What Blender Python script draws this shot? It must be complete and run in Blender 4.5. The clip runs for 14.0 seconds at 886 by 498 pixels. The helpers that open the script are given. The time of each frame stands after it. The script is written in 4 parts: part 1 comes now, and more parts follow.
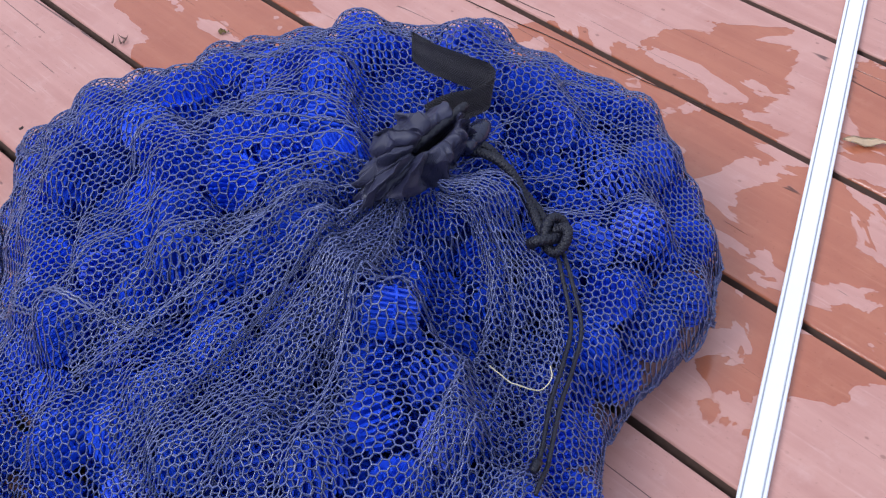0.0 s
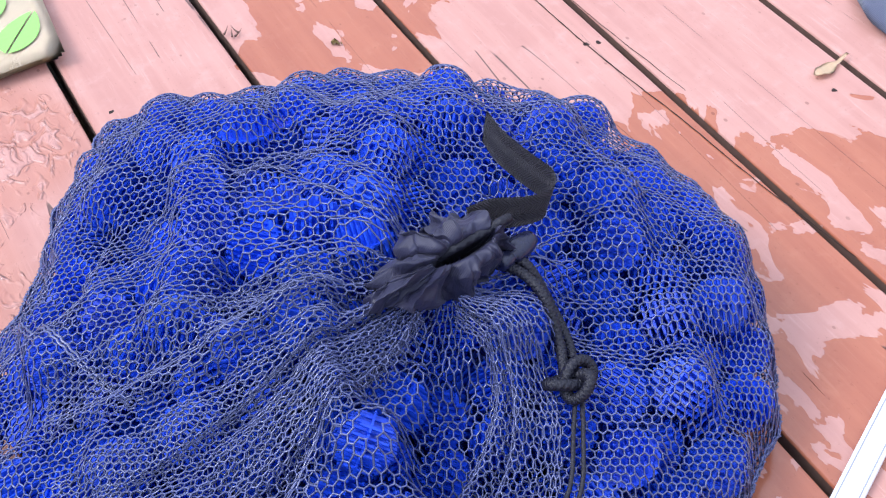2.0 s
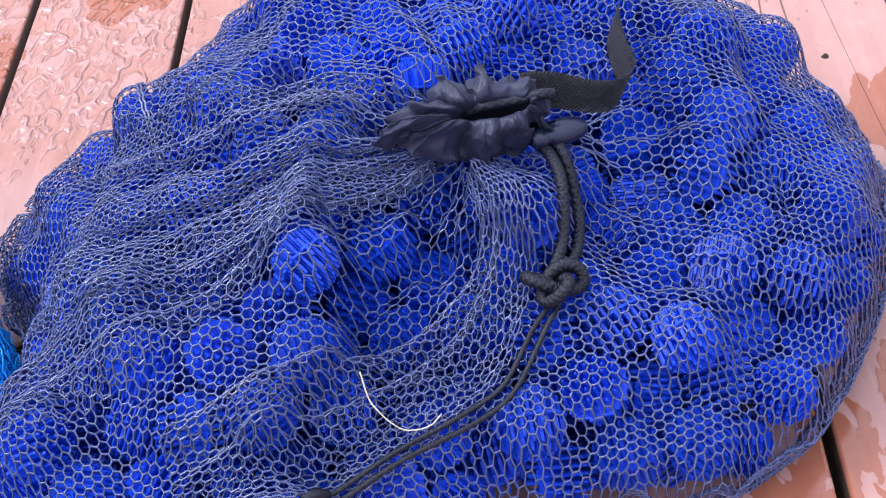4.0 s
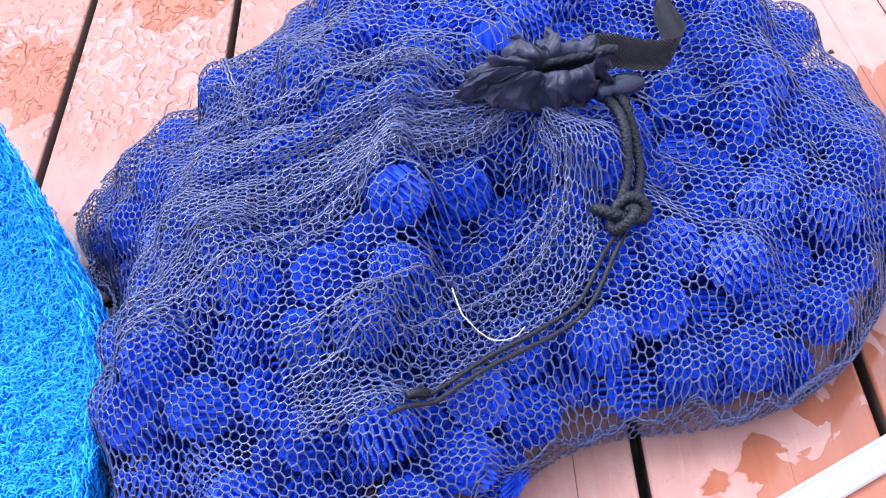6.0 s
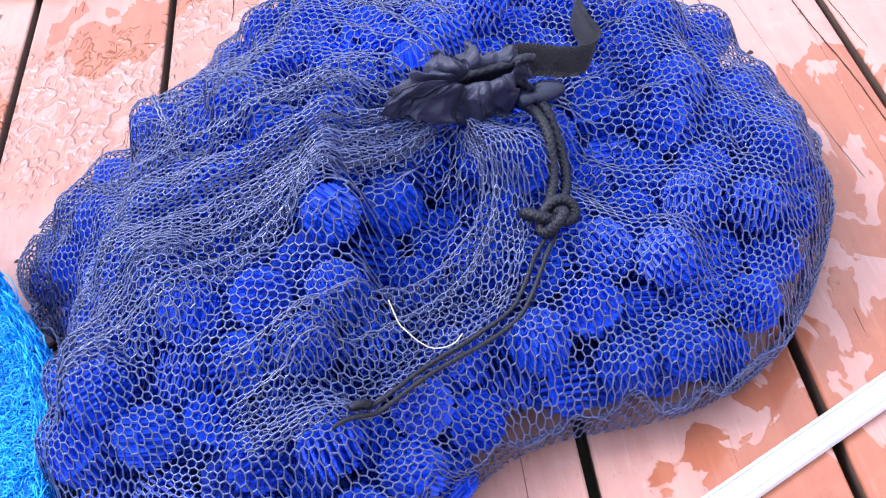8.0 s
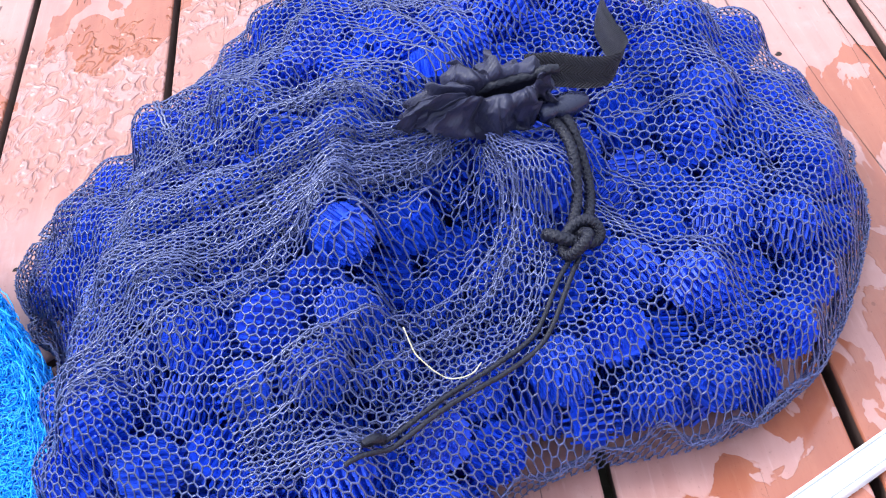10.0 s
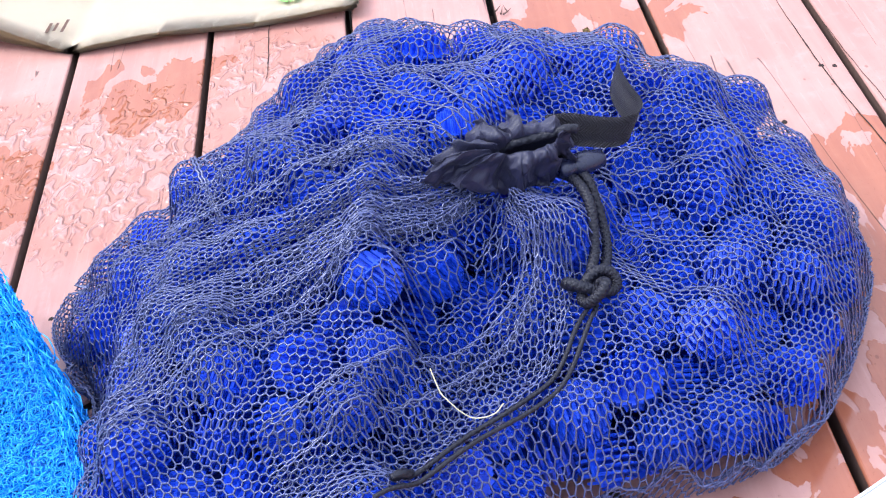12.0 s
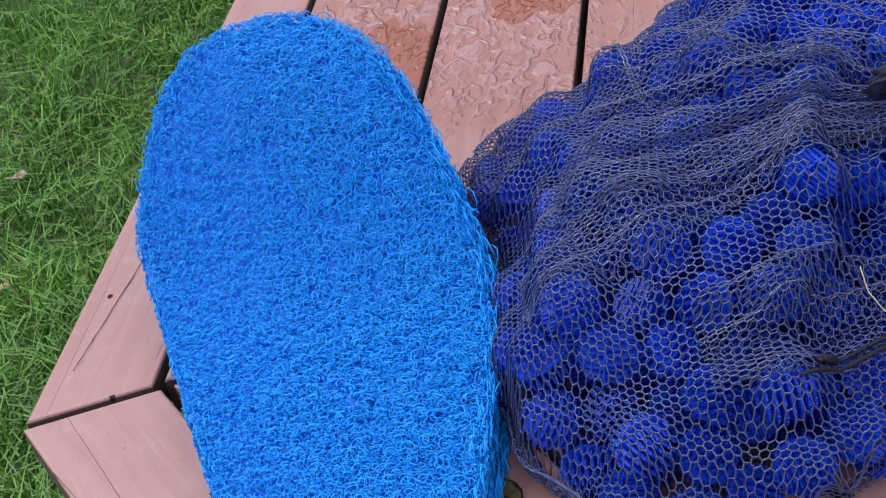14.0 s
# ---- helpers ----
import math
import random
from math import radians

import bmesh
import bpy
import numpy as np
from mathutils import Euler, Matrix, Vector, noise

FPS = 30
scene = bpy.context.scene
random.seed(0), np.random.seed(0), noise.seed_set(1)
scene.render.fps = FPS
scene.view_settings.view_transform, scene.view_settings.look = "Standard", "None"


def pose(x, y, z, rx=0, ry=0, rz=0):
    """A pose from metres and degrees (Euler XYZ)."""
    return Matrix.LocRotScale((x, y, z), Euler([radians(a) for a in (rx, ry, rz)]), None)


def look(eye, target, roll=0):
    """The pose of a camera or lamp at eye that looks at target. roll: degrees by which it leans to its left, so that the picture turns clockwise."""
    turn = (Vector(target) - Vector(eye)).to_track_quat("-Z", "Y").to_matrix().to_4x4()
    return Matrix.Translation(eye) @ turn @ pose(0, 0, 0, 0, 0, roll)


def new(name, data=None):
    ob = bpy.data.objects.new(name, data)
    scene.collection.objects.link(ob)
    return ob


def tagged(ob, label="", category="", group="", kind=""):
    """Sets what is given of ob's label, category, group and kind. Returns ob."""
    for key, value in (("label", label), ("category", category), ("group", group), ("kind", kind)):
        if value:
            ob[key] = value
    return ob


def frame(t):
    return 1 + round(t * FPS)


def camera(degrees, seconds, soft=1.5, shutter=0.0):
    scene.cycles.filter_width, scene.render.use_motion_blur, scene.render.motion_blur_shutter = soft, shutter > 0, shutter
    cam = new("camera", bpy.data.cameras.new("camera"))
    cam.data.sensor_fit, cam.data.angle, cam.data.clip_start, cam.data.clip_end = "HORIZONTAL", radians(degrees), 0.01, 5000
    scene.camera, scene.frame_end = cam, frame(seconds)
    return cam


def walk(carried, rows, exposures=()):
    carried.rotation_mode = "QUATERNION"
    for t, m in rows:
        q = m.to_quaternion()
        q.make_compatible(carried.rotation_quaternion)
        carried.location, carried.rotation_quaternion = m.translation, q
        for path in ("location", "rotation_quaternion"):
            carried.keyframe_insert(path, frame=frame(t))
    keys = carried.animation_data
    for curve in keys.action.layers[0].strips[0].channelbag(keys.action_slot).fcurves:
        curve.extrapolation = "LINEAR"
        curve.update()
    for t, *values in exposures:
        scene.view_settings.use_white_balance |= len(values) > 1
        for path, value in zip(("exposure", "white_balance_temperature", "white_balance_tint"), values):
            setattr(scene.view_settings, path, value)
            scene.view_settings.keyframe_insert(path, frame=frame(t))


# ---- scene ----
cam = camera(38.9, 14.0, soft=1.2)
PATH = [
    (0, (0.0011, -0.0037, 0.6987), (0.4427, 0.5360, -0.0181), -6.45),
    (0.5, (0.0266, -0.0181, 0.7029), (0.4379, 0.5687, 0.0053), -7.92),
    (1, (0.0477, -0.0211, 0.6998), (0.4296, 0.5798, -0.0025), -9.65),
    (1.5, (0.0630, -0.0220, 0.7204), (0.4492, 0.5594, 0.0042), -6.90),
    (2, (0.1647, 0.0341, 0.7124), (0.4580, 0.6386, -0.0283), -5.27),
    (2.3, (0.2519, 0.0449, 0.6755), (0.4839, 0.6690, -0.0705), -8.80),
    (2.5, (0.2979, 0.0602, 0.6571), (0.4770, 0.6771, -0.1093), -8.89),
    (2.7, (0.3362, 0.0724, 0.6473), (0.3960, 0.7204, -0.1120), -12.92),
    (2.8, (0.3657, 0.0558, 0.6311), (0.3839, 0.7212, -0.1152), -14.57),
    (3, (0.4068, 0.0375, 0.6244), (0.3728, 0.6987, -0.1251), -11.56),
    (3.2, (0.4251, 0.0155, 0.6087), (0.3458, 0.6778, -0.1363), -11.37),
    (5.3, (0.3977, -0.0846, 0.6240), (0.2876, 0.6389, -0.0575), -12.54),
    (5.5, (0.3872, -0.0977, 0.6211), (0.2970, 0.6306, -0.0581), -12.37),
    (6, (0.3467, -0.1585, 0.6167), (0.2897, 0.5729, -0.0628), -9.75),
    (6.5, (0.3400, -0.2030, 0.6285), (0.2810, 1.3230, -0.6600), -9.75),
    (7, (0.3460, -0.2045, 0.6240), (0.3190, 1.3180, -0.6720), -10.75),
    (9.3, (0.3683, -0.1322, 0.5986), (0.3306, 0.6045, -0.0765), -13.22),
    (9.5, (0.3663, -0.1305, 0.5981), (0.3330, 0.6053, -0.0783), -12.20),
    (10, (0.3583, -0.1319, 0.6066), (0.3281, 0.6051, -0.0686), -12.09),
    (10.5, (0.3444, -0.1510, 0.6065), (0.3123, 0.5916, -0.0624), -11.90),
    (11, (0.3454, -0.1708, 0.6106), (0.3150, 0.5897, -0.0380), -11.00),
    (11.5, (0.3494, -0.1777, 0.6151), (0.3211, 0.5924, -0.0222), -11.70),
    (12, (0.3442, -0.1718, 0.6211), (0.3216, 0.6058, -0.0073), -10.97),
    (12.5, (0.3410, -0.1769, 0.6184), (0.3164, 0.5966, -0.0149), -11.70),
    (13, (0.3308, -0.2068, 0.6139), (0.2910, 0.5584, -0.0286), -12.23),
    (13.3, (0.3019, -0.2192, 0.6117), (0.2136, 0.5273, -0.0478), -13.31),
    (13.5, (0.2677, -0.2262, 0.6190), (0.1428, 0.5145, -0.0411), -12.62),
    (13.7, (0.2460, -0.2420, 0.6430), (-0.0970, 1.2320, -0.6640), -13.70),
    (14, (0.2080, -0.2370, 0.6470), (-0.1740, 1.2430, -0.6430), -10.70),
]
EXPOSURES = [(t, e + 0.1, 5820, 10) for t, e in ((0, 0.18), (0.5, 0.5), (1.5, 0.75), (2.0, 0.78), (2.3, 0.68), (3, 0.7), (5.3, 1.1), (6.5, 1.25), (9.5, 1.1), (12.5, 1.1), (13.1, 0.98), (13.5, 0.85), (13.8, 0.22), (14, -0.02))]
walk(cam, [(t, look(eye, target, roll)) for t, eye, target, roll in PATH], EXPOSURES)

# ---- light ----
world = bpy.data.worlds.new("overcast_sky")
scene.world = world
world.use_nodes = True
wn, wl = world.node_tree.nodes, world.node_tree.links
sky = wn.new("ShaderNodeTexSky")
sky.sky_type, sky.sun_disc = "NISHITA", False
sky.sun_elevation, sky.sun_rotation = radians(52), radians(-71)
sky.air_density, sky.dust_density, sky.ozone_density = 1.0, 3.0, 0.6
veil = wn.new("ShaderNodeMix")
veil.data_type = "RGBA"
veil.inputs["Factor"].default_value = 0.72
veil.inputs["B"].default_value = (7.7, 7.9, 9.0, 1)
wl.new(sky.outputs["Color"], veil.inputs["A"])
# an overcast sky is three times as bright overhead as at the horizon
up = wn.new("ShaderNodeSeparateXYZ")
wl.new(wn.new("ShaderNodeTexCoord").outputs["Generated"], up.inputs[0])
rise = wn.new("ShaderNodeMapRange")
for socket, value in zip(rise.inputs[1:5], (0.0, 1.0, 0.42, 1.26)):
    socket.default_value = value
wl.new(up.outputs["Z"], rise.inputs[0])
graded = wn.new("ShaderNodeVectorMath")
graded.operation = "SCALE"
wl.new(veil.outputs["Result"], graded.inputs[0])
wl.new(rise.outputs[0], graded.inputs["Scale"])
wl.new(graded.outputs[0], wn["Background"].inputs["Color"])
wn["Background"].inputs["Strength"].default_value = 0.13
sun = new("sun", bpy.data.lights.new("sun", "SUN"))
sun.data.energy, sun.data.angle, sun.data.color = 1.3, radians(25), (1.0, 0.95, 0.9)
sun.matrix_world = look((-2.0, 0.7, 2.7), (0, 0, 0))


# ---- small tools ----
def part(name, bm, material, parent=None, label=""):
    """One mesh object from a bmesh (or a ready mesh), under its thing."""
    if isinstance(bm, bpy.types.Mesh):
        me = bm
    else:
        me = bpy.data.meshes.new(name)
        bm.to_mesh(me)
        bm.free()
    if material and not me.materials:
        me.materials.append(material)
    ob = new(name, me)
    ob.parent = parent
    if label:
        ob["label"] = label
    return ob


def smooth(ob):
    for p in ob.data.polygons:
        p.use_smooth = True
    return ob


def empty(name, m=None):
    ob = new(name)
    ob.empty_display_size = 0.05
    if m is not None:
        ob.matrix_world = m
    return ob


class Mat:
    """A node material with short ways to add nodes."""

    def __init__(self, name):
        self.m = bpy.data.materials.new(name)
        self.m.use_nodes = True
        self.n, self.l = self.m.node_tree.nodes, self.m.node_tree.links
        self.b = self.n["Principled BSDF"]

    def put(self, sock, v):
        if isinstance(v, bpy.types.NodeSocket):
            self.l.new(v, sock)
        else:
            sock.default_value = v

    def set(self, **kw):
        for k, v in kw.items():
            self.put(self.b.inputs[k.replace("_", " ")], v)
        return self

    def coord(self, kind="Object"):
        return self.n.new("ShaderNodeTexCoord").outputs[kind]

    def world(self):
        return self.n.new("ShaderNodeNewGeometry").outputs["Position"]

    def rand(self):
        return self.n.new("ShaderNodeObjectInfo").outputs["Random"]

    def island(self):
        return self.n.new("ShaderNodeNewGeometry").outputs["Random Per Island"]

    def scaled(self, v, s, loc=(0, 0, 0)):
        k = self.n.new("ShaderNodeMapping")
        self.put(k.inputs["Vector"], v)
        k.inputs["Scale"].default_value = s
        self.put(k.inputs["Location"], loc)
        return k.outputs["Vector"]

    def noise(self, v, scale, detail=3.0, rough=0.55, distort=0.0):
        k = self.n.new("ShaderNodeTexNoise")
        self.put(k.inputs["Vector"], v)
        for a, b in (("Scale", scale), ("Detail", detail), ("Roughness", rough), ("Distortion", distort)):
            k.inputs[a].default_value = b
        return k.outputs["Fac"]

    def voronoi(self, v, scale, feature="F1", out="Distance"):
        k = self.n.new("ShaderNodeTexVoronoi")
        k.feature = feature
        self.put(k.inputs["Vector"], v)
        k.inputs["Scale"].default_value = scale
        return k.outputs[out]

    def math(self, op, a, b=0.0, clamp=False):
        k = self.n.new("ShaderNodeMath")
        k.operation, k.use_clamp = op, clamp
        self.put(k.inputs[0], a)
        self.put(k.inputs[1], b)
        return k.outputs[0]

    def ramp(self, v, lo, hi, a=0.0, b=1.0):
        k = self.n.new("ShaderNodeMapRange")
        k.interpolation_type = "SMOOTHSTEP"
        for s, x in zip(k.inputs[:5], (v, lo, hi, a, b)):
            self.put(s, x)
        return k.outputs[0]

    def mix(self, f, a, b):
        k = self.n.new("ShaderNodeMix")
        k.data_type = "RGBA"
        for s, x in (("Factor", f), ("A", a), ("B", b)):
            self.put(k.inputs[s], (*x, 1) if isinstance(x, tuple) and len(x) == 3 else x)
        return k.outputs["Result"]

    def near(self, v, c, r0, r1):
        k = self.n.new("ShaderNodeVectorMath")
        k.operation = "DISTANCE"
        self.put(k.inputs[0], v)
        k.inputs[1].default_value = c
        return self.ramp(k.outputs["Value"], r0, r1, 1.0, 0.0)

    def bump(self, h, strength=0.3, dist=0.001, normal=None):
        k = self.n.new("ShaderNodeBump")
        k.inputs["Strength"].default_value, k.inputs["Distance"].default_value = strength, dist
        self.put(k.inputs["Height"], h)
        if normal:
            self.put(k.inputs["Normal"], normal)
        self.put(self.b.inputs["Normal"], k.outputs["Normal"])
        return k.outputs["Normal"]


# ---- materials ----
def deck_paint():
    m = Mat("terracotta_deck_paint")
    p, w = m.coord(), m.world()
    off = m.math("MULTIPLY", m.rand(), 40.0)
    comb = m.n.new("ShaderNodeCombineXYZ")
    m.put(comb.inputs[1], off)
    g = m.scaled(p, (1, 1, 1), comb.outputs[0])
    grain = m.noise(m.scaled(g, (70, 3.5, 70)), 1.0, 5, 0.6, 0.4)
    broad = m.noise(g, 9.0, 4, 0.6)
    col = m.mix(m.ramp(grain, 0.3, 0.72), (0.43, 0.205, 0.165), (0.50, 0.26, 0.21))
    col = m.mix(m.ramp(broad, 0.4, 0.7, 0, 0.5), col, (0.53, 0.29, 0.24))
    # faded, chalky bloom
    chalk = m.ramp(m.noise(g, 38.0, 5, 0.7), 0.5, 0.75, 0, 0.35)
    col = m.mix(chalk, col, (0.58, 0.36, 0.31))
    # specks of dirt
    speck = m.ramp(m.voronoi(m.scaled(g, (1, 0.7, 1)), 62.0), 0.07, 0.11, 1, 0)
    speck = m.math("MULTIPLY", speck, m.ramp(m.noise(g, 9.0), 0.50, 0.56))
    col = m.mix(m.math("MULTIPLY", speck, 0.6), col, (0.2, 0.08, 0.06))
    dust = m.ramp(m.noise(m.scaled(g, (1, 0.5, 1)), 330.0, 4, 0.75), 0.60, 0.72, 0, 0.45)
    col = m.mix(dust, col, (0.22, 0.095, 0.07))
    pale = m.ramp(m.noise(m.scaled(g, (260, 16, 260)), 1.0, 4, 0.65), 0.56, 0.74, 0, 0.35)
    col = m.mix(pale, col, (0.62, 0.40, 0.34))
    # drying checks along the grain
    chk = m.math("ABSOLUTE", m.math("SUBTRACT", m.noise(m.scaled(g, (13, 0.35, 13)), 1.0, 1.5, 0.5, 0.0), 0.5))
    chk = m.math("MULTIPLY", m.ramp(chk, 0.0003, 0.0016, 1, 0), m.ramp(m.noise(g, 4.0), 0.49, 0.50))
    col = m.mix(m.math("MULTIPLY", chk, 0.85), col, (0.07, 0.035, 0.03))
    # water lying on the paint
    wet = None
    for c, r0, r1 in WET_SPOTS:
        s = m.near(w, c, r0, r1)
        wet = s if wet is None else m.math("MAXIMUM", wet, s)
    lap = m.noise(m.scaled(w, (1.25, 0.75, 0)), 17.0, 4, 0.5, 0.9)
    wet = m.ramp(m.math("ADD", m.math("MULTIPLY", wet, 0.36), lap), 0.765, 0.785)
    rough = m.ramp(grain, 0.2, 0.8, 0.42, 0.56)
    # beaded water where rain has run together
    bead = None
    for c, r0, r1 in BEAD_SPOTS:
        s = m.near(w, c, r0, r1)
        bead = s if bead is None else m.math("MAXIMUM", bead, s)
    drops = m.noise(m.scaled(w, (1, 0.62, 0)), 78.0, 1.6, 0.45, 1.1)
    drops = m.ramp(m.math("ADD", m.math("MULTIPLY", bead, 0.30), drops), 0.66, 0.95)
    drops = m.math("MULTIPLY", drops, m.ramp(bead, 0.05, 0.35))
    damp = m.math("MAXIMUM", m.math("MULTIPLY", wet, 0.95), m.math("MULTIPLY", m.math("MULTIPLY", m.ramp(bead, 0.1, 0.6), m.ramp(drops, 0.25, 0.6, 1, 0)), 0.42))
    soak = m.n.new("ShaderNodeMix")
    soak.data_type, soak.blend_type = "RGBA", "MULTIPLY"
    soak.inputs["B"].default_value = (0.76, 0.47, 0.29, 1)
    m.put(soak.inputs["Factor"], damp)
    m.put(soak.inputs["A"], col)
    col = soak.outputs["Result"]
    m.set(Base_Color=col, Roughness=m.math("MULTIPLY", rough, m.math("SUBTRACT", 1.0, m.math("MULTIPLY", m.math("MAXIMUM", wet, drops), 0.72))))
    m.set(Specular_IOR_Level=0.6)
    n = m.bump(m.math("ADD", grain, m.math("MULTIPLY", dust, -0.6)), 0.4, 0.0007)
    n = m.bump(m.math("SUBTRACT", 1.0, chk), 0.5, 0.0015, n)
    n = m.bump(m.math("MAXIMUM", m.math("MULTIPLY", wet, 0.08), drops), 1.0, 0.0024, n)
    return m.m


def simple(name, col, rough, scale=60.0, amount=0.35, bump=0.2, dist=0.0006, metal=0.0, dark=0.6, spec=0.5, isl=0.0):
    """A plain surface with two scales of variation and fine relief."""
    m = Mat(name)
    p = m.coord()
    a, b = m.noise(p, scale, 5, 0.65), m.noise(p, scale / 9, 3)
    f = m.math("MULTIPLY", m.math("ADD", a, b), amount)
    c = m.mix(f, col, tuple(v * dark for v in col))
    if isl:
        c = m.mix(m.math("MULTIPLY", m.island(), isl), c, tuple(min(1, v * 1.9 + 0.01) for v in col))
    m.set(Base_Color=c, Roughness=m.ramp(a, 0.2, 0.8, rough * 0.85, min(1, rough * 1.15)), Metallic=metal, Specular_IOR_Level=spec)
    m.bump(a, bump, dist)
    return m.m


def ball_plastic():
    m = Mat("blue_ball_plastic")
    r = m.rand()
    c = m.mix(r, (0.015, 0.057, 0.55), (0.028, 0.096, 0.82))
    c = m.mix(m.ramp(m.noise(m.coord(), 90.0), 0.5, 0.8, 0, 0.4), c, (0.010, 0.035, 0.42))
    m.set(Base_Color=c, Roughness=0.38, Specular_IOR_Level=0.38)
    return m.m


def cloth(name, col, scale=900.0, rough=0.7, sheen=0.3):
    m = Mat(name)
    p = m.coord()
    k = m.n.new("ShaderNodeTexWave")
    k.inputs["Scale"].default_value = scale / 6
    k.inputs["Distortion"].default_value = 1.0
    m.put(k.inputs["Vector"], p)
    a = m.noise(p, scale / 3, 3)
    c = m.mix(m.math("MULTIPLY", k.outputs["Fac"], 0.5), col, tuple(v * 0.55 for v in col))
    c = m.mix(m.ramp(m.noise(p, 35.0), 0.45, 0.75, 0, 0.4), c, tuple(v * 1.5 for v in col))
    m.set(Base_Color=c, Roughness=rough, Sheen_Weight=sheen)
    m.bump(m.math("ADD", k.outputs["Fac"], a), 0.35, 0.0005)
    return m.m


def herringbone(name, col):
    """Twill tape: ridges that slant from a middle line, by the band's own weave coordinates."""
    m = Mat(name)
    k = m.n.new("ShaderNodeAttribute")
    k.attribute_name = "weave"
    xyz = m.n.new("ShaderNodeSeparateXYZ")
    m.l.new(k.outputs["Vector"], xyz.inputs[0])
    zig = m.math("PINGPONG", m.math("ADD", xyz.outputs[1], 0.05), 0.0054)
    ridge = m.math("SINE", m.math("MULTIPLY", m.math("ADD", xyz.outputs[0], zig), 2 * math.pi / 0.0021))
    f = m.ramp(ridge, -0.7, 0.8)
    fuzz = m.noise(m.coord(), 900.0, 3)
    c = m.mix(f, tuple(v * 0.25 for v in col), tuple(v * 1.25 for v in col))
    c = m.mix(m.ramp(fuzz, 0.45, 0.8, 0, 0.4), c, tuple(v * 1.8 for v in col))
    m.set(Base_Color=c, Roughness=0.6, Sheen_Weight=0.15)
    m.bump(m.math("ADD", f, m.math("MULTIPLY", fuzz, 0.4)), 0.8, 0.0007)
    return m.m


WET_SPOTS = [((0.06, 0.93, 0), 0.03, 0.13), ((0.50, 0.92, 0), 0.05, 0.17), ((0.72, 0.50, 0), 0.05, 0.16), ((0.62, 0.33, 0), 0.03, 0.14),
             ((0.66, 0.62, 0), 0.02, 0.10), ((0.58, 0.22, 0), 0.02, 0.12), ((-0.09, 0.80, 0), 0.03, 0.12), ((0.80, 0.36, 0), 0.02, 0.12), ((0.67, 0.50, 0), 0.06, 0.17), ((0.52, 0.27, 0), 0.03, 0.12), ((0.06, 0.90, 0), 0.03, 0.09)]
BEAD_SPOTS = [((0.03, 0.80, 0), 0.06, 0.19), ((0.18, 0.92, 0), 0.02, 0.12), ((-0.10, 0.86, 0), 0.03, 0.13)]
DECK = deck_paint()
RAW = simple("weathered_bare_wood", (0.17, 0.10, 0.078), 0.85, 120, 0.7)
PLASTIC = ball_plastic()
NET = simple("charcoal_net_cord", (0.088, 0.104, 0.245), 0.28, 400, 0.6, 0.3, 0.0003, dark=0.42, spec=0.8, isl=0.4)
CORD = simple("black_braided_cord", (0.012, 0.012, 0.024), 0.45, 900, 0.6, 0.8, 0.0006, spec=0.4)
TAFFETA = cloth("dark_navy_taffeta", (0.020, 0.020, 0.052), 2600, 0.44, 0.05)
TWILL = herringbone("black_twill_tape", (0.030, 0.026, 0.040))
LOCK = simple("dark_moulded_plastic", (0.017, 0.019, 0.050), 0.28, 200, 0.3, 0.1)
# core coloured darker than the fibres, so the pores between them look shaded
MAT_CORE = simple("blue_mat_pore_shade", (0.016, 0.24, 0.92), 0.55, 260, 0.25, 0.5, 0.002, dark=0.45)
MAT_FIBRE = simple("azure_mat_fibre", (0.035, 0.40, 1.0), 0.5, 300, 0.04, 0.1, isl=0.03, spec=0.45)
ALU = simple("white_coated_aluminium", (0.84, 0.85, 0.86), 0.32, 80, 0.12, 0.08, metal=0.0)
ALU_EDGE = simple("grey_groove_line", (0.45, 0.46, 0.5), 0.4, 200, 0.3, 0.1, metal=0.8)
KRAFT = simple("kraft_paper", (0.82, 0.71, 0.54), 0.8, 220, 0.25, 0.25, 0.0004, dark=0.8)
GREEN_INK = simple("green_ink", (0.30, 0.72, 0.14), 0.7, 200, 0.2)
BROWN_INK = simple("brown_ink", (0.12, 0.055, 0.03), 0.7, 200, 0.2)
DENIM = cloth("grey_blue_cloth", (0.20, 0.22, 0.32), 1500, 0.9, 0.4)
CHIP = simple("pale_dry_leaf", (0.95, 0.76, 0.52), 0.7, 160, 0.5, 0.4)
BROWN_LEAF = simple("withered_leaf", (0.34, 0.24, 0.08), 0.8, 160, 0.7, 0.5)
HOLE_DARK = simple("dark_hole_fill", (0.035, 0.02, 0.016), 0.9, 600, 0.8, 0.6, 0.0006, metal=0.0)
HAIR = simple("pale_plant_fibre", (0.75, 0.66, 0.42), 0.5, 300, 0.2)
GAP_DARK = simple("dark_gap_backing", (0.05, 0.04, 0.024), 0.95, 14, 0.8, 0.8, 0.01)


# ---- ground and deck ----
GROUND_Z = -0.45


